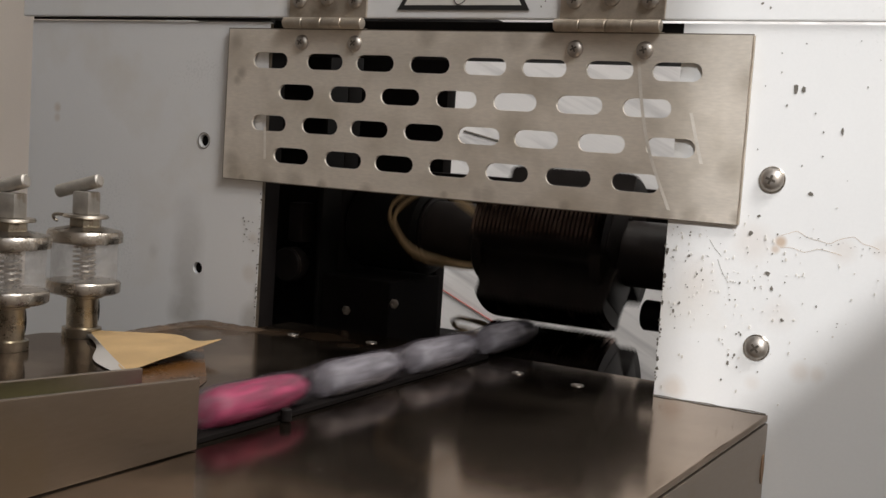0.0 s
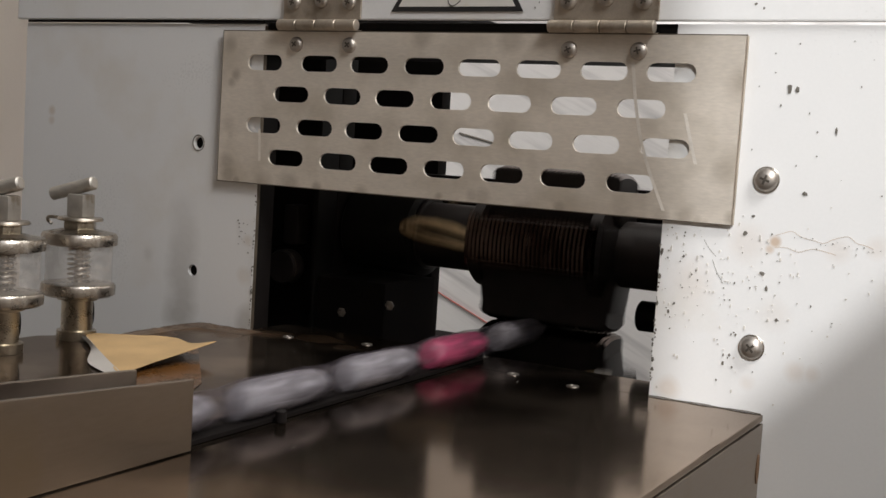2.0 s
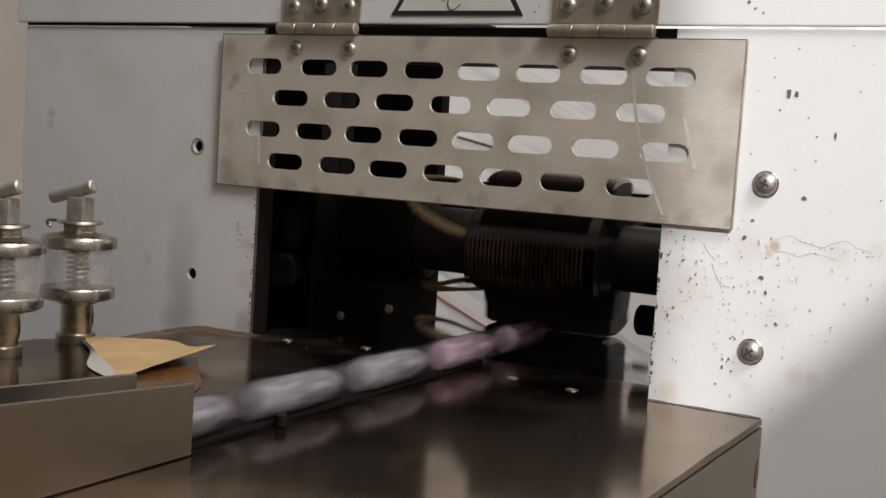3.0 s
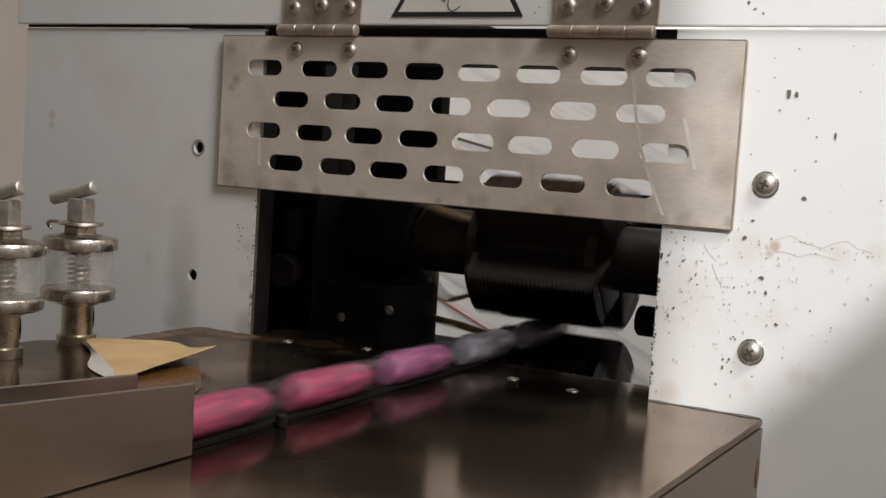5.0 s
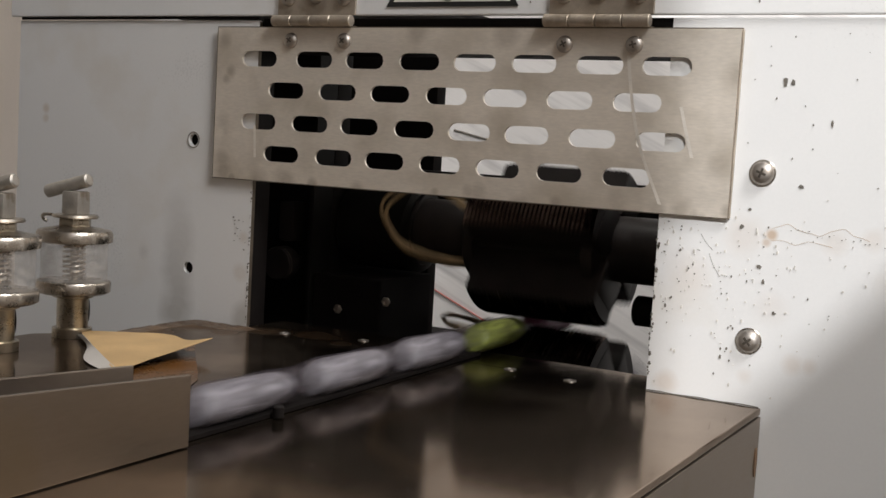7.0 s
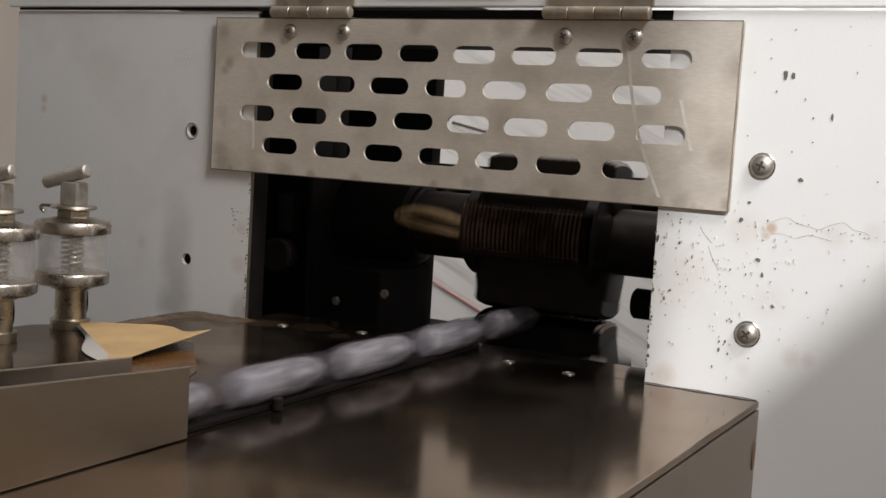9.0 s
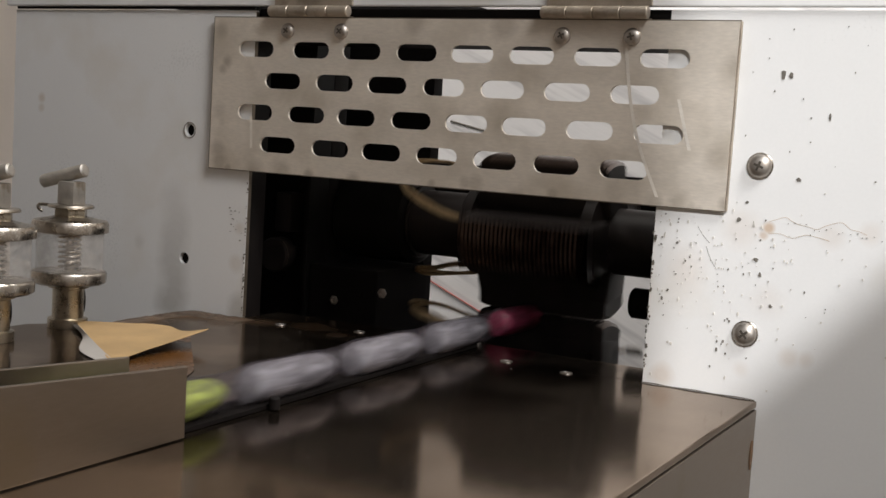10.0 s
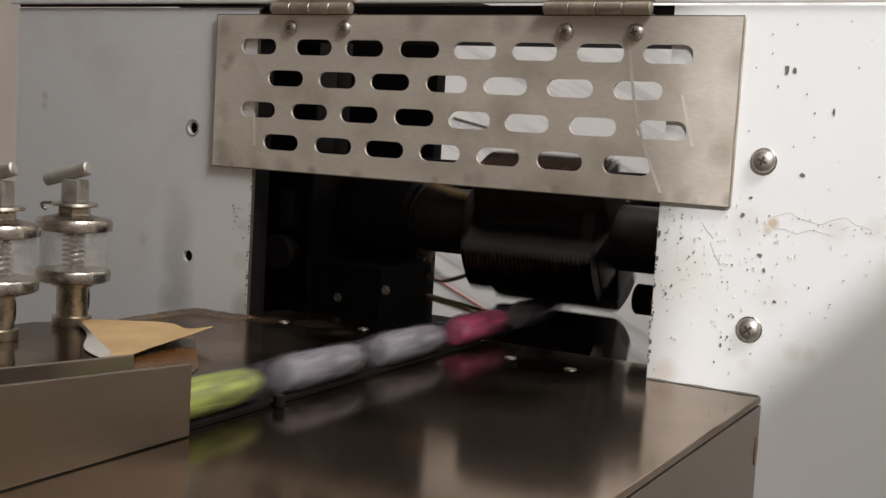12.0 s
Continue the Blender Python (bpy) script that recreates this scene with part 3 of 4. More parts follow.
ROWS = ((1.0476, (0.0172, 0.0525, 0.0836, 0.1158, 0.1467, 0.1780, 0.2108, 0.2426)),
        (1.0312, (0.0354, 0.0681, 0.0998, 0.1321, 0.1640, 0.1971, 0.2299)),
        (1.0142, (0.0182, 0.0516, 0.0824, 0.1148, 0.1458, 0.1764, 0.2095, 0.2422)),
        (0.9975, (0.0340, 0.0675, 0.0985, 0.1305, 0.1623, 0.1942, 0.2272)))


def near(x, z):
    """A place on the guard, which hangs close to the panel."""
    return 0.422 + (x - 0.422) * 1.0190, 1.009 + (z - 1.009) * 1.0190


GY = -0.0030


def guard():
    (xa, z0), (xb, z1) = near(0.0, 0.9828), near(0.2862, 1.0641)
    holes = [slot(*near(x, z), 0.0235, 0.0085) for z, xs in ROWS for x in xs]
    bm = pierced(rect(xa, xb, z0, z1), holes, GY, GY + 0.0015)
    g = tagged(part("slotted_guard", bm, STEEL), "scratched stainless steel flap guard pierced with rounded slots", "machine guard")
    for a, b, c, d in ((xa - 0.0005, xb + 0.0004, z0 - 0.0005, z0 - 0.0001), (xa - 0.0005, xb + 0.0004, z1 + 0.0001, z1 + 0.0005), (xa - 0.0005, xa - 0.0001, z0, z1)):
        part("worn_edge", box(a, b, GY + 0.0001, GY + 0.0015, c, d), EDGE, g, "dark greasy sheet edge")
    part("folded_edge", box(xb + 0.0001, xb + 0.0010, GY + 0.0003, GY + 0.0019, z0, z1, 0.0003), HINGE, g, "edge of the sheet folded back")
    for x, z in ((0.0492, 1.0574), (0.0826, 1.0574), (0.2047, 1.0568), (0.2384, 1.0568)):
        x, z = near(x, z)
        screw(x, GY, z, 0.0041, 0.0026, g, x * 3000 % 90)
    for pts in (((0.236, 1.052), (0.2395, 1.03), (0.245, 1.010), (0.2555, 0.9865)), ((0.0275, 1.012), (0.0285, 0.995)), ((0.262, 1.03), (0.266, 1.016), (0.2685, 1.008))):
        bm = bmesh.new()
        line = smooth_path([(near(x, z)[0], GY, near(x, z)[1]) for x, z in pts], 4)
        low = [bm.verts.new((p.x - 0.0008, GY - 0.0001, p.z)) for p in line]
        top = [bm.verts.new((p.x + 0.0008, GY - 0.0001, p.z)) for p in line]
        for k in range(len(line) - 1):
            bm.faces.new((low[k], top[k], top[k + 1], low[k + 1]))
        part("scratch", bm, SCRATCH, g, "pale rubbed scratch")
    for x0, x1 in ((0.0315, 0.0818), (0.1902, 0.2427)):
        h = tagged(part("hinge", box(x0 + 0.0015, x1 + 0.0005, -0.0039, -0.0024, 1.0716, 1.094, 0.0003), HINGE), "steel butt hinge holding the slotted guard", "hinge", "guard hinges")
        n = 4
        w = (x1 - x0) / n
        for k in range(n):
            part("knuckle", rod(0.0030, w - 0.0004, pose(x0 + k * w + 0.0002, -0.0056, 1.0684) @ AXIS["x"], 18, 0.0003), HINGE, h)
        part("lower_leaf", box(x0 + 0.002, x1, -0.0014, -0.0006, 1.056, 1.0662, 0.0002), HINGE, h)
        for k, z in ((0.14, 1.0802), (0.50, 1.0815), (0.86, 1.0802)):
            screw(x0 + 0.0015 + k * (x1 - x0 - 0.001), -0.0039, z, 0.0041, 0.0026, h, k * 130)


guard()
for x, z, a in ((0.297, 1.0032, 20), (0.2968, 0.929, 50)):
    s = screw(x, -0.0006, z, 0.0053, 0.0034, None, a, True)
    s.name = "panel_screw"
    tagged(s, "nickel cross-head screw with a washer in the white panel", "screw", "panel screws")


def warning_sticker():
    """A white triangle with a black rim; only its lower part reaches into view."""
    z0, h = 1.0757, 0.062
    y = -0.0024
    xl, xr = 0.1005, 0.1750
    xm = (xl + xr) / 2
    bm = bmesh.new()
    vs = [bm.verts.new(p) for p in ((xl, y, z0), (xr, y, z0), (xm, y, z0 + h))]
    f = bm.faces.new(vs)
    bmesh.ops.extrude_face_region(bm, geom=[f])
    for v in bm.verts[:3]:
        v.co.y = y - 0.0004
    st = tagged(part("warning_sticker", bm, INK), "black-rimmed warning triangle sticker with a scrawl", "sticker")
    s = 0.885
    c = Vector((xm, 0, z0 + h * 0.333))
    bm = bmesh.new()
    vs = [bm.verts.new((c.x + (p[0] - c.x) * s, y - 0.0006, c.z + (p[1] - c.z) * s)) for p in ((xl, z0), (xr, z0), (xm, z0 + h))]
    f = bm.faces.new(vs)
    ext = bmesh.ops.extrude_face_region(bm, geom=[f])
    for v in ext["geom"]:
        if isinstance(v, bmesh.types.BMVert):
            v.co.y = y - 0.0003
    part("sticker_face", bm, STICKER, st, "off-white sticker face")
    pts = [(0.128, 1.089), (0.131, 1.083), (0.134, 1.0875), (0.1335, 1.081), (0.1355, 1.0785), (0.138, 1.079), (0.1405, 1.081)]
    part("scrawl", tube(smooth_path([(x, y - 0.0007, z) for x, z in pts], 5), 0.00025, 5), INK, st)


warning_sticker()


# ---- inside the opening ----
SY, SR = 0.1025, 0.0457         # the sealing point along the feed, and the jaws' radius
ZU, ZL = 0.9555, 0.8650         # shaft heights
TX = 0.15                     # the feed line
RX = 0.144                    # the middle of the sealing shafts


def inner_frame():
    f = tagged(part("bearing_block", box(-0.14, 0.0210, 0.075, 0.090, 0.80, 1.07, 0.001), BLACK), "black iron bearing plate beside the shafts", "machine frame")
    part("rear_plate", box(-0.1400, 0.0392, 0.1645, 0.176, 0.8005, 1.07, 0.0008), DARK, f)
    # unseen plate added to keep the overhead light off the bearing block
    part("added_shade_plate", box(-0.14, 0.0890, 0.0350, 0.140, 1.0835, 1.0875, 0.0006), BLACK, f)
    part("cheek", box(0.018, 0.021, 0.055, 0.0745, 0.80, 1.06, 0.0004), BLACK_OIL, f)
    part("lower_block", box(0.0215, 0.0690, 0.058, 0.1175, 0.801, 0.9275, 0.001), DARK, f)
    for x, z in ((0.0405, 0.9075), (0.0735, 0.9155)):
        part("bolt", turned([(0.0026, 0), (0.0030, 0.0012), (0.0018, 0.0016), (0.0015, 0.0006)], pose(x, 0.0578, z) @ AXIS["y"] @ Matrix.Rotation(math.pi, 4, "X"), 6), SCREW, f)
    k = tagged(part("adjusting_knob", turned([(0.004, 0), (0.004, 0.012), (0.0098, 0.0125), (0.0105, 0.014), (0.0105, 0.021), (0.0095, 0.023), (0.005, 0.0232)],
                    pose(-0.002, 0.0748, 0.9305) @ AXIS["y"] @ Matrix.Rotation(math.pi, 4, "X"), 30), ROTOR), "black round adjusting knob on the bearing plate", "knob")
    rim = [(-0.002 + 0.0100 * math.cos(a), 0.0538, 0.9305 + 0.0100 * math.sin(a)) for a in np.linspace(0, 2 * math.pi, 30)]
    part("worn_rim", tube(rim, 0.0005, 5), EDGE, k, "worn bright rim")
    part("slotted_arm", box(-0.008, 0.003, 0.060, 0.0746, 0.944, 0.968, 0.002), ROTOR, k)
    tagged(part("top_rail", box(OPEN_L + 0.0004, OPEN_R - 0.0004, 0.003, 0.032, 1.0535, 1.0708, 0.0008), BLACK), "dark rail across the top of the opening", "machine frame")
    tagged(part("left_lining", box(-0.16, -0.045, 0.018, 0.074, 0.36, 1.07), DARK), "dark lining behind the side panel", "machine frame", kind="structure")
    # two black blocks added to darken the view past the shafts
    tagged(part("dark_filler_low", box(-0.01, 0.148, 0.205, 0.235, 0.8005, 0.874, 0.001), DARK), "added black filler that darkens the space behind the lower shaft", "machine frame")
    tagged(part("dark_filler_high", box(0.02, 0.258, 0.152, 0.162, 0.9600, 0.9905, 0.001), BLACK), "added black filler that darkens the space behind the upper shaft", "machine frame")
    sleeve = turned([(0.024, 0), (0.0262, 0.0020), (0.0262, 0.0470), (0.0225, 0.0490)], pose(0.0220, SY, ZU) @ AXIS["x"], 48)
    sleeve = tagged(part("bearing_sleeve", sleeve, BLACK_OIL), "dull black bearing sleeve at the shaft's end", "bearing")
    part("end_ring", turned([(0.0200, 0), (0.0215, 0.0004), (0.0215, 0.0020), (0.0200, 0.0024)], pose(0.0712, SY, ZU) @ AXIS["x"], 40), ROTOR, sleeve)
    b = tagged(part("bearing_boss", rod(0.0085, 0.05, pose(0.2085, 0.102, 0.9225) @ AXIS["x"], 26, 0.001), BLACK_OIL), "dark round bearing boss beside the shafts", "bearing")
    part("bearing_plate", box(0.262, 0.272, 0.03, 0.15, 0.80, 1.03, 0.001), BLACK, b)


inner_frame()


def rotor(name, label, z, up):
    """A shaft with four sealing jaws, heater springs and looped heater leads; its axis lies along x."""
    e = new(name)
    e.empty_display_size = 0.02
    tagged(e, label, "sealing shaft", "sealing shafts")
    collar = 0.0185 if up else 0.011
    prof = [(0.012, -0.076), (0.0195, -0.0755), (0.0195, -0.0350), (0.0255, -0.0345), (0.0270, -0.0330), (0.0270, -0.0270), (0.0195, -0.0265), (0.0195, 0.040), (0.0290, 0.0405), (0.0290, 0.0470), (collar, 0.0510), (collar, 0.108), (0.010, 0.1085)]
    part("shaft", turned(prof, AXIS["x"], 40), ROTOR, e)
    jaw = bmesh.new()
    box(-0.030, 0.054, -0.0136, 0.0136, 0.015, 0.034, 0.0016, jaw)
    for v in jaw.verts:
        if v.co.z > 0.030:
            v.co.x += 0.0030 if v.co.x < 0 else -0.0015
    jaw_mesh = mesh_of("jaw", jaw, ROTOR)
    face = bmesh.new()
    n = 30
    arc = [radians(a) for a in (-18, -12, -6, 0, 6, 12, 18)]
    ys = [-0.0130] + [(SR - 0.0005) * math.sin(a) for a in arc] + [0.0130]
    zs = [0.020] + [(SR - 0.0005) * math.cos(a) for a in arc] + [0.020]
    grid = []
    for i in range(2 * n + 1):
        x = -0.0262 + 0.078 * i / (2 * n)
        end = max(0, 1 - (x + 0.0262) / 0.006, 1 - (0.0518 - x) / 0.005)
        groove = 0.0 if i % 2 else 0.0012
        grid.append([face.verts.new((x, yy, (zz - (groove if zz > 0.03 else 0)) * (1 - 0.04 * end * end))) for yy, zz in zip(ys, zs)])
    for a, b in zip(grid, grid[1:]):
        for k in range(8):
            face.faces.new((a[k], a[k + 1], b[k + 1], b[k])).material_index = 1 if k in (0, 7) else 0
    face.faces.new(grid[0][::-1]).material_index = 1
    face.faces.new(grid[-1]).material_index = 1
    face_mesh = mesh_of("ribbed_face", face, BRONZE, 25)
    face_mesh.materials.append(ROTOR)
    for q in range(4):
        m = pose(0, 0, 0, 90 * q + (180 if up else 0), 0, 0)
        j = part("jaw", jaw_mesh, None, e, m=m)
        part("ribbed_face", face_mesh, None, j, "ribbed dark bronze sealing face")

    def ring_point(x, r, deg):
        """A place on the shaft by its distance from the axis and the angle from straight down towards the feed."""
        a = radians(deg)
        return (x, -r * math.sin(a), -r * math.cos(a))

    # each lead: distance along the shaft, from its axis, and angle, from one end to the other
    if up:
        wide = ((-0.026, 0.022, 21), (-0.045, 0.026, 26), (-0.070, 0.032, 48), (-0.082, 0.035, 81), (-0.062, 0.037, 110), (-0.040, 0.032, 102), (-0.026, 0.025, 81))
        flat = ((-0.026, 0.023, 254), (-0.048, 0.025, 260), (-0.068, 0.028, 268), (-0.076, 0.030, 276), (-0.066, 0.030, 283), (-0.045, 0.028, 279), (-0.026, 0.025, 270))
        sets = ((wide, 3, 3.5), (flat, 3, 3.0))
    else:
        low = ((-0.026, 0.036, 50), (-0.046, 0.040, 54), (-0.066, 0.042, 62), (-0.072, 0.042, 74), (-0.058, 0.042, 82), (-0.026, 0.036, 76))
        sets = ((low, 3, 3.0), (tuple((x, r, d + 178) for x, r, d in low), 3, 3.0))
        for base, mat, long in ((315, PAPER_WHITE, 0.0060),):
            p = ring_point(0.0520, 0.0405, base)
            tag = box(0.0, 0.0095, -0.0022, 0.0026, -long / 4, long / 4, 0.0010)
            part("terminal", tag, mat, e, "small terminal at the jaw's end", m=Matrix.Translation(p) @ Matrix.Rotation(radians(-base), 4, "X"))
            part("terminal_lead", tube(smooth_path([(p[0] - 0.010, p[1] * 0.86, p[2] * 0.86), (p[0] - 0.004, p[1] * 0.97, p[2] * 0.97), p], 5), 0.0010, 6), WIRE, e)
    rnd = random.Random(5 if up else 40)
    for line, count, fan in sets:
        for w in range(count):
            d = fan * (w - (count - 1) / 2)
            k = rnd.uniform(0.88, 1.05)
            pts = [ring_point(-0.026 + (x + 0.026) * k, r + rnd.uniform(-0.0012, 0.0015), deg + d * (0.3 if i in (0, len(line) - 1) else 1) + rnd.uniform(-1.5, 1.5))
                   for i, (x, r, deg) in enumerate(line)]
            part("heater_lead", tube(smooth_path(pts, 7), 0.00095, 7), WIRE, e, "tan fibre-sleeved heater lead")
    e.matrix_basis = pose(RX, SY, z)
    return e


ROTOR_UP = rotor("upper_sealing_shaft", "dark oily rotating shaft with four sealing jaws and looped leads", ZU, True)
ROTOR_LOW = rotor("lower_sealing_shaft", "dark oily rotating shaft with sealing jaws under the feed", ZL, False)


# ---- the feed channel ----
CLIMB = -0.55       # where the channel's climb ends


def slope(y):
    """How far the feed lies above its height at the table."""
    return 0.066 * max(0.0, -0.2143 - max(y, CLIMB))



def channel():
    def side(x0, x1, front, top):
        """An upright side sheet whose top climbs away from the machine, then runs level."""
        bm = bmesh.new()
        f = bm.faces.new([bm.verts.new((x0, y, z)) for y, z in ((front, TZ + 0.0004), (front, top), (CLIMB, top + slope(CLIMB)), (-4.6, top + slope(-4.6)), (-4.6, TZ + 0.0004))])
        for v in bmesh.ops.extrude_face_region(bm, geom=[f])["geom"]:
            if isinstance(v, bmesh.types.BMVert):
                v.co.x = x1
        bmesh.ops.bevel(bm, geom=bm.edges[:], offset=0.0004, segments=2, profile=0.6, affect="EDGES")
        return bm

    c = tagged(part("feed_channel", side(0.1625, 0.1640, -0.2143, TZ + 0.0252), SHEET), "satin steel channel that guides the wrapped sweets", "feed channel")
    part("far_wall", side(0.1300, 0.1315, -0.2073, TZ + 0.0226), SHEET, c)
    bm = bmesh.new()
    rows = [(bm.verts.new((0.1317, y, TZ + 0.0010 + slope(y))), bm.verts.new((0.1623, y, TZ + 0.0010 + slope(y)))) for y in (-0.2150, CLIMB, -4.6)]
    for a, b in zip(rows, rows[1:]):
        bm.faces.new((a[0], a[1], b[1], b[0]))
    part("channel_floor", bm, SHEET, c).modifiers.new("thickness", "SOLIDIFY").thickness = 0.0006
    bm = bmesh.new()
    # stands in for the film's fin seal; added past y -0.07 to hide reflections
    low = [(0.1440, -0.2122), (0.1592, -0.2122), (0.1580, -0.13), (0.1565, -0.07), (0.1550, 0.02), (0.1500, 0.03), (0.1445, 0.02)]
    f = bm.faces.new([bm.verts.new((x, y, TZ + 0.0003)) for x, y in low])
    ext = bmesh.ops.extrude_face_region(bm, geom=[f])
    for v in ext["geom"]:
        if isinstance(v, bmesh.types.BMVert):
            v.co.z = TZ + 0.0018
    s = tagged(part("guide_bar", bm, DARK), "thin black bar under the feed, lengthened to hide the sweets' reflection", "guide")
    part("stop_pin", rod(0.0022, 0.005, pose(0.1612, -0.1608, TZ + 0.0002), 16, 0.0005), BLACK, s, "short black stop pin")


channel()


# ---- drip oilers ----
def oiler(x, y, turn, m_scale=1.0):
    e = new("drip_oiler")
    e.empty_display_size = 0.02
    tagged(e, "chromed drip-feed oiler with a glass cup and lever", "oiler", "drip oilers")
    part("stem", turned([(0.0098, 0), (0.0098, 0.0045), (0.0078, 0.005), (0.0078, 0.0195), (0.0100, 0.0202), (0.0100, 0.0220)], None, 30), BRASS, e, "tarnished brass stem")
    part("sight_window", turned([(0.0034, 0), (0.0034, 0.0006)], pose(0.0042, 0.0061, 0.013, 0, 0, 55) @ Matrix.Diagonal((1, 0.8, 1.8, 1)) @ AXIS["x"], 16), DARK, e)
    part("lower_cap", turned([(0.010, 0.0215), (0.0165, 0.0222), (0.0182, 0.0232), (0.0184, 0.0275), (0.0178, 0.0285), (0.0150, 0.0288)], None, 40), CHROME, e, "chrome lower cap")
    part("glass", turned([(0.0162, 0.0286), (0.0164, 0.0290), (0.0164, 0.0482), (0.0150, 0.0484)], None, 40, close=False), GLASS, e, "clear glass cup").visible_shadow = False
    part("upper_cap", turned([(0.0165, 0.0478), (0.0186, 0.0484), (0.0187, 0.0525), (0.0178, 0.0540), (0.0100, 0.0556), (0.0085, 0.0560)], None, 40), CHROME, e, "chrome upper cap")
    hel = [(0.0052 * math.cos(i * 0.5), 0.0052 * math.sin(i * 0.5), 0.029 + 0.019 * i / 96) for i in range(97)]
    part("spring", tube(hel, 0.0007, 6), CHROME, e, "coil spring in the glass")
    part("needle", rod(0.0024, 0.026, pose(0, 0, 0.0275), 14), CHROME, e)
    part("collar_nut", turned([(0.0078, 0.0555), (0.0083, 0.0562), (0.0083, 0.0592), (0.0077, 0.0600)], None, 6), BRASS, e, "brass collar nut")
    part("lock_ring", turned([(0.0110, 0.0602), (0.0115, 0.0608), (0.0108, 0.0618)], None, 28), CHROME, e)
    part("cap_block", box(-0.0050, 0.0050, -0.0050, 0.0050, 0.0617, 0.0735, 0.0012), ZINC, e, "square cast zinc cap")
    bm = rod(0.0034, 0.027, pose(-0.0180, 0, 0.0722, 0, 74, 0), 16, 0.0008)
    part("lever", bm, ZINC, e, "small tilted lever bar")
    ear = [(-0.011, 0, 0.0605), (-0.0165, -0.002, 0.0608), (-0.0195, -0.001, 0.0600), (-0.0205, 0.001, 0.0580), (-0.0190, 0.002, 0.0570)]
    part("wire_clip", tube(smooth_path(ear, 5), 0.0009, 6), CHROME, e)
    e.matrix_basis = pose(x, y, TZ + 0.0001, 0, 0, turn)
    return e


oiler(-0.0215, -0.0905, 8)
oiler(-0.0160, -0.1418, 14)


def paper_scrap():
    """A torn piece of stiff brown paper with a pale folded margin; its front edge and far tip stand off the table."""
    far = smooth_path([(-0.0157, -0.0893, TZ + 0.0035), (0.0052, -0.0791, TZ + 0.0042), (0.0247, -0.0695, TZ + 0.0045), (0.0448, -0.0797, TZ + 0.0055), (0.0600, -0.0790, TZ + 0.0085)], 6)
    front = smooth_path([(-0.0072, -0.0974, TZ + 0.0035), (0.0370, -0.1268, TZ + 0.0022), (0.0600, -0.1420, TZ + 0.0020), (0.0600, -0.1200, TZ + 0.0038), (0.0604, -0.0797, TZ + 0.0083)], 6)
    bm = bmesh.new()
    n = 8
    rows = []
    for i, (p, q) in enumerate(zip(far, front)):
        row = []
        for j in range(n + 1):
            v = p.lerp(q, j / n)
            v.z += 0.0011 * math.sin(math.pi * j / n) * math.sin(math.pi * i / len(far)) + 0.0002 * noise.noise(v * 150)
            row.append(bm.verts.new(v))
        rows.append(row)
    for a, b in zip(rows, rows[1:]):
        for j in range(n):
            bm.faces.new((a[j], a[j + 1], b[j + 1], b[j]))
    ob = tagged(part("paper_scrap", bm, PAPER), "torn scrap of brown kraft paper lying on the table", "paper")
    ob.modifiers.new("thickness", "SOLIDIFY").thickness = 0.00025
    bm = bmesh.new()
    knots = [Vector((-0.0072, -0.0974, TZ + 0.0036)), Vector((0.0370, -0.1268, TZ + 0.0023)), Vector((0.0600, -0.1420, TZ + 0.0021))]
    edge = [knots[0].lerp(knots[1], k / 12) for k in range(12)] + [knots[1].lerp(knots[2], k / 6) for k in range(7)]
    low = smooth_path([(-0.0160, -0.0930, TZ + 0.0022), (0.0068, -0.1078, TZ + 0.0010), (0.0305, -0.1325, TZ + 0.0008), (0.0560, -0.1450, TZ + 0.0008)], 6)
    vs = [(bm.verts.new(p), bm.verts.new(q)) for p, q in zip(edge, low)]
    for a, b in zip(vs, vs[1:]):
        bm.faces.new((a[0], a[1], b[1], b[0]))
    margin = part("folded_margin", bm, PAPER_WHITE, ob, "pale folded margin")
    margin.modifiers.new("thickness", "SOLIDIFY").thickness = 0.00025
    # flat patch that paints in the reflection of the paper's underside
    bm = bmesh.new()
    inner = smooth_path([(0.0500, -0.1290, 0), (0.0440, -0.1000, 0), (0.0390, -0.0800, 0), (0.0360, -0.0640, 0)], 6)
    outer = smooth_path([(0.0842, -0.1620, 0), (0.0985, -0.1570, 0), (0.1010, -0.1440, 0), (0.0930, -0.1270, 0)], 6)
    rows = []
    for p, q in zip(inner, outer):
        rows.append([])
        for j in range(7):
            v = p.lerp(q, j / 6)
            v.z = TZ + 0.0003 + 0.0001 * noise.noise(v * 90)
            rows[-1].append(bm.verts.new(v))
    for a, b in zip(rows, rows[1:]):
        for j in range(6):
            bm.faces.new((a[j], a[j + 1], b[j + 1], b[j]))
    part("reflection_patch", bm, PAPER_REFLECTION, ob, "brown patch painting the paper's reflection on the table")


paper_scrap()


# ---- the wrapped sweets ----
PITCH = 0.0725
Y0 = -0.166
# sweets fed so far, by time
FED = ((0, 0), (0.5, 2.40), (1.0, 5.11), (1.5, 7.58), (2.0, 10.26), (2.5, 12.66), (3.0, 15.39), (5.0, 25.72), (5.5, 28.12), (6.0, 30.83), (6.5, 33.25),
       (7.0, 35.96), (9.0, 46.26), (9.5, 48.63), (10.0, 51.40), (10.5, 53.81), (11.0, 56.53), (11.5, 58.91), (12.0, 61.66))


def fed(t):
    for (a, p), (b, q) in zip(FED, FED[1:]):
        if t <= b:
            return p + (q - p) * (t - a) / (b - a)
    return FED[-1][1]


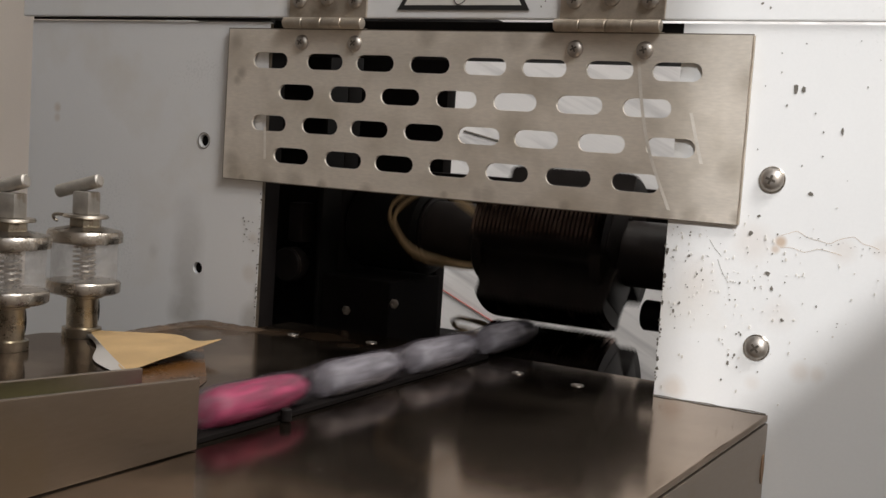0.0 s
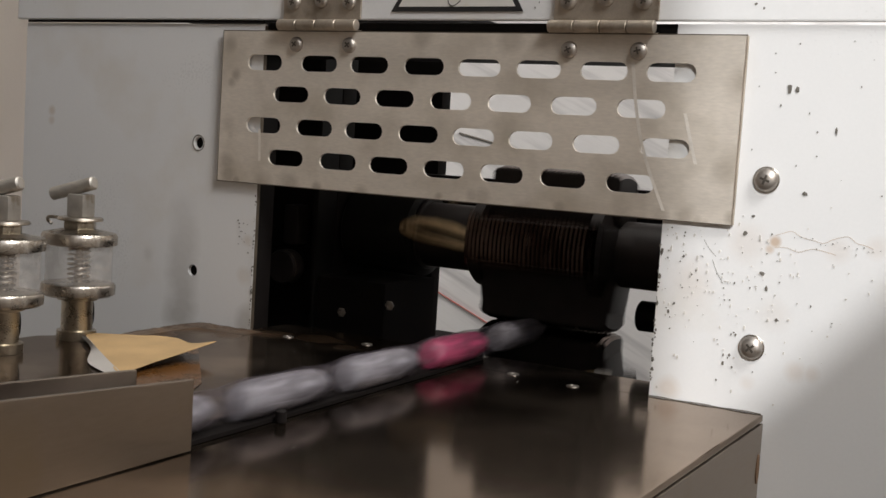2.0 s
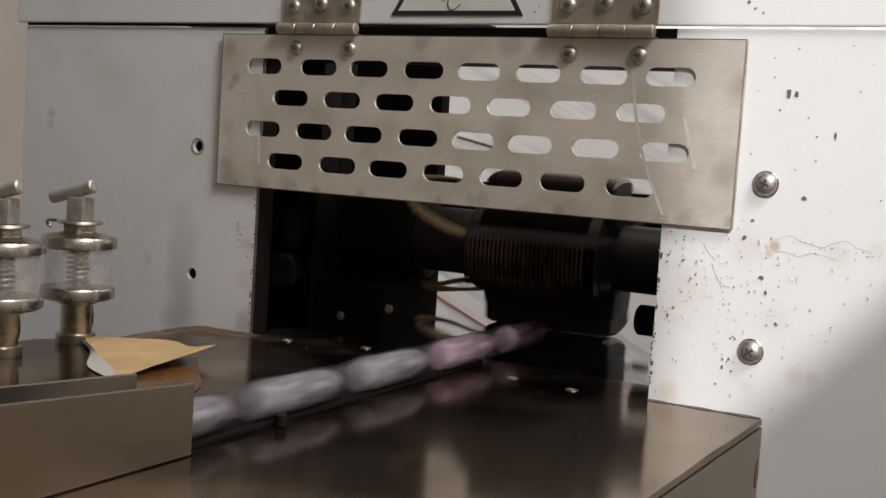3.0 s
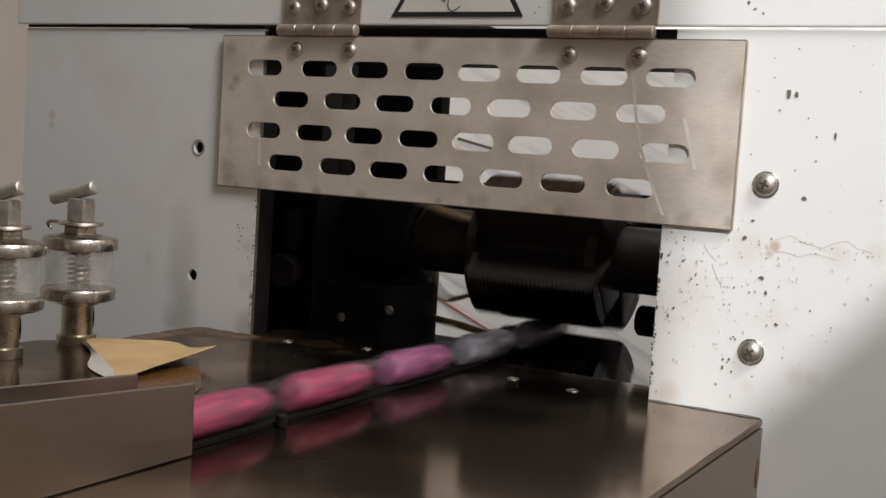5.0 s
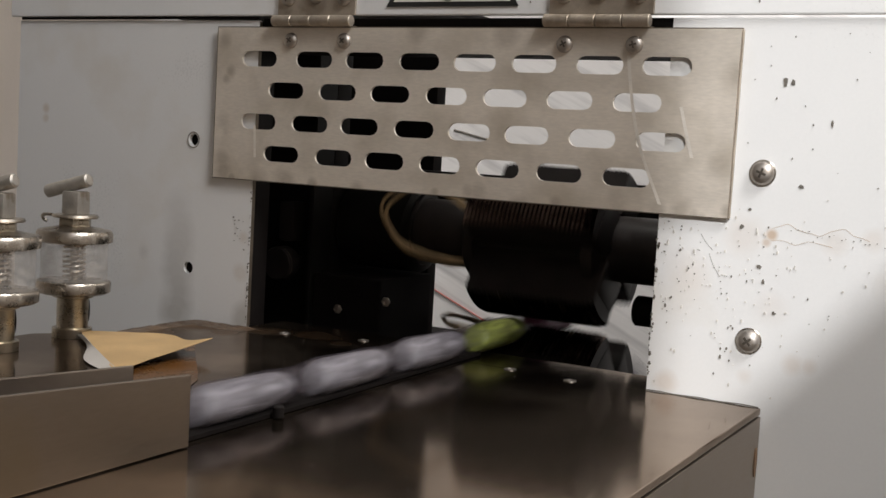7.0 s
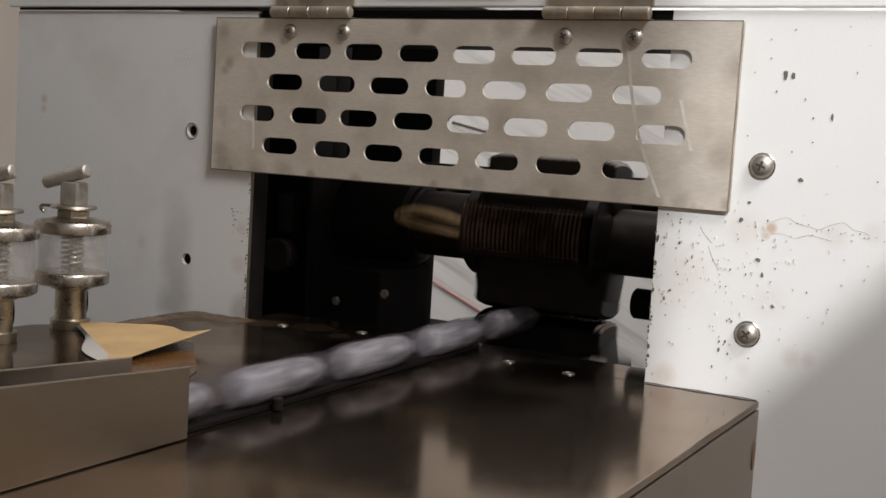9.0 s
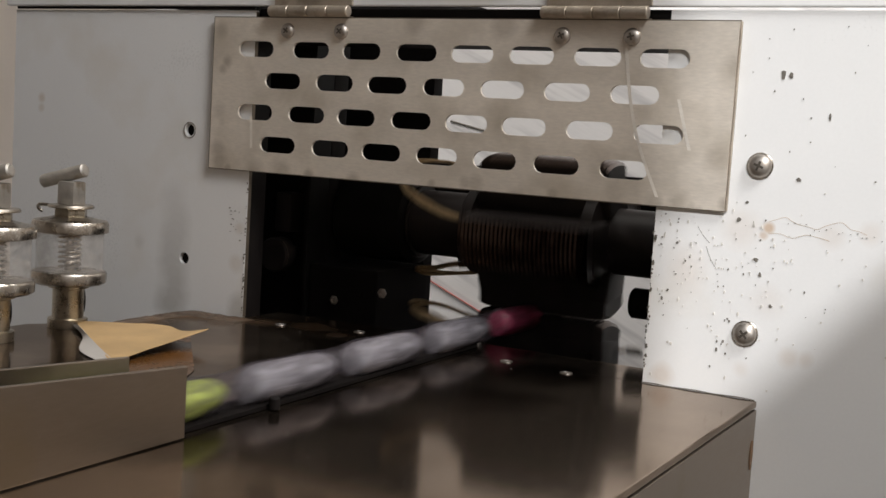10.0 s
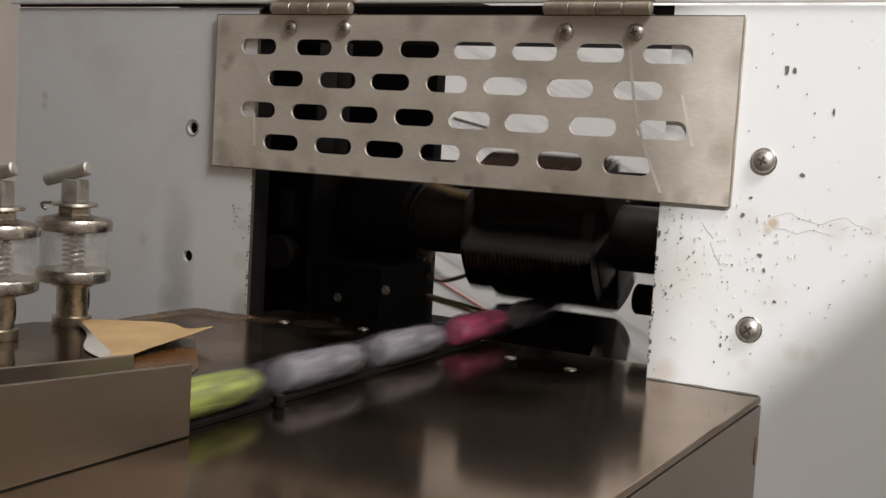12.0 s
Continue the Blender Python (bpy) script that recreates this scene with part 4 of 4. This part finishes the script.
#        one letter per sweet, in feeding order
COLOURS = "WWW" "PGWWWWGWPWWWLLWWWWGWWPWWMPPWGWWWMGWWWWWGWWPWWWWWPWWWGWMGWWWPWWGWW"


def sweets():
    film = turned([(0.0073, -0.0361), (0.0076, -0.0335), (0.0080, -0.0290), (0.0083, -0.0240), (0.0085, -0.018), (0.0085, -0.01), (0.0084, 0.004), (0.0082, 0.012), (0.0079, 0.019),
                   (0.0076, 0.0265), (0.0074, 0.031), (0.0073, 0.0335), (0.0073, 0.0361)], AXIS["y"], 36, close=False)
    for v in film.verts:
        inner = 1 - min(abs(v.co.y) / 0.0361, 1) ** 8
        a = math.atan2(v.co.z, v.co.x)
        pleat = 0.00035 * math.sin(9 * a + 90 * v.co.y) + 0.0003 * math.sin(17 * a - 140 * v.co.y)
        k = 1 + inner * (pleat + 0.0006 * noise.noise(v.co * 200)) / 0.0075
        v.co.x, v.co.z = v.co.x * k, v.co.z * k * 0.95
    film = mesh_of("film", film, FILM, 80)
    prof = [(0.0006, -0.0275), (0.0048, -0.0272), (0.0068, -0.0262), (0.0077, -0.0235), (0.0080, -0.0180), (0.0080, -0.006), (0.0079, 0.006), (0.0075, 0.014),
            (0.0067, 0.0205), (0.0054, 0.0255), (0.0036, 0.0290), (0.0006, 0.0305)]
    bodies = {}
    for c in set(COLOURS):
        bm = turned(prof, AXIS["y"], 24)
        for v in bm.verts:
            v.co.z *= 0.93
            v.co.y += 0.45 * v.co.z * (1 if v.co.y < -0.015 else 0.3)
            v.co += 0.0007 * noise.noise_vector(v.co * 90) + 0.0003 * noise.noise_vector(v.co * 300)
        bodies[c] = mesh_of("sweet", bm, CANDY[c], 60)
    words = {"P": "pink", "M": "magenta", "G": "lime green", "W": "milky white", "L": "pale pink"}
    made = []
    for i, c in enumerate(COLOURS):
        e = new("wrapped_sweet")
        e.empty_display_size = 0.01
        tagged(e, words[c] + " sweet sealed in a clear film tube", "sweet", "sweets on the feed line")
        part("film", film, None, e)
        part("sweet", bodies[c], None, e)
        made.append((i - 3, e))
    return made


SWEETS = sweets()


def sweet_pose(k, p):
    """Where sweet k is when p sweets have been fed: along the feed, through the jaws, then down behind them."""
    y = Y0 + PITCH * (p - k)
    over = y - (SY + 0.03)
    if over <= 0:
        return pose(TX, y, TZ + 0.0081 + slope(y), -3.8 if CLIMB < y < -0.23 else 0)
    u = min(over / 0.10, 1.0)
    rest = Vector((TX + 0.055 * math.sin(k * 2.3), 0.165 + 0.025 * math.sin(k * 1.7), 0.8085 + 0.004 * (max(k, 0) // 6)))
    start = Vector((TX, SY + 0.03, TZ + 0.0081))
    at = start.lerp(rest, u)
    at.z = start.z + (rest.z - start.z) * u ** 1.2
    return pose(*at, -35 * math.sin(math.pi * u), 0, 70 * math.sin(k * 3.1) * u)


def motions():
    times = [i / 10 for i in range(121)]
    walk(ROTOR_UP, [(t, pose(RX, SY, ZU, 90 * fed(t) - 28)) for t in times])
    walk(ROTOR_LOW, [(t, pose(RX, SY, ZL, 28 - 90 * fed(t))) for t in times])
    for k, e in SWEETS:
        walk(e, [(t, sweet_pose(k, fed(t))) for t in times])


motions()
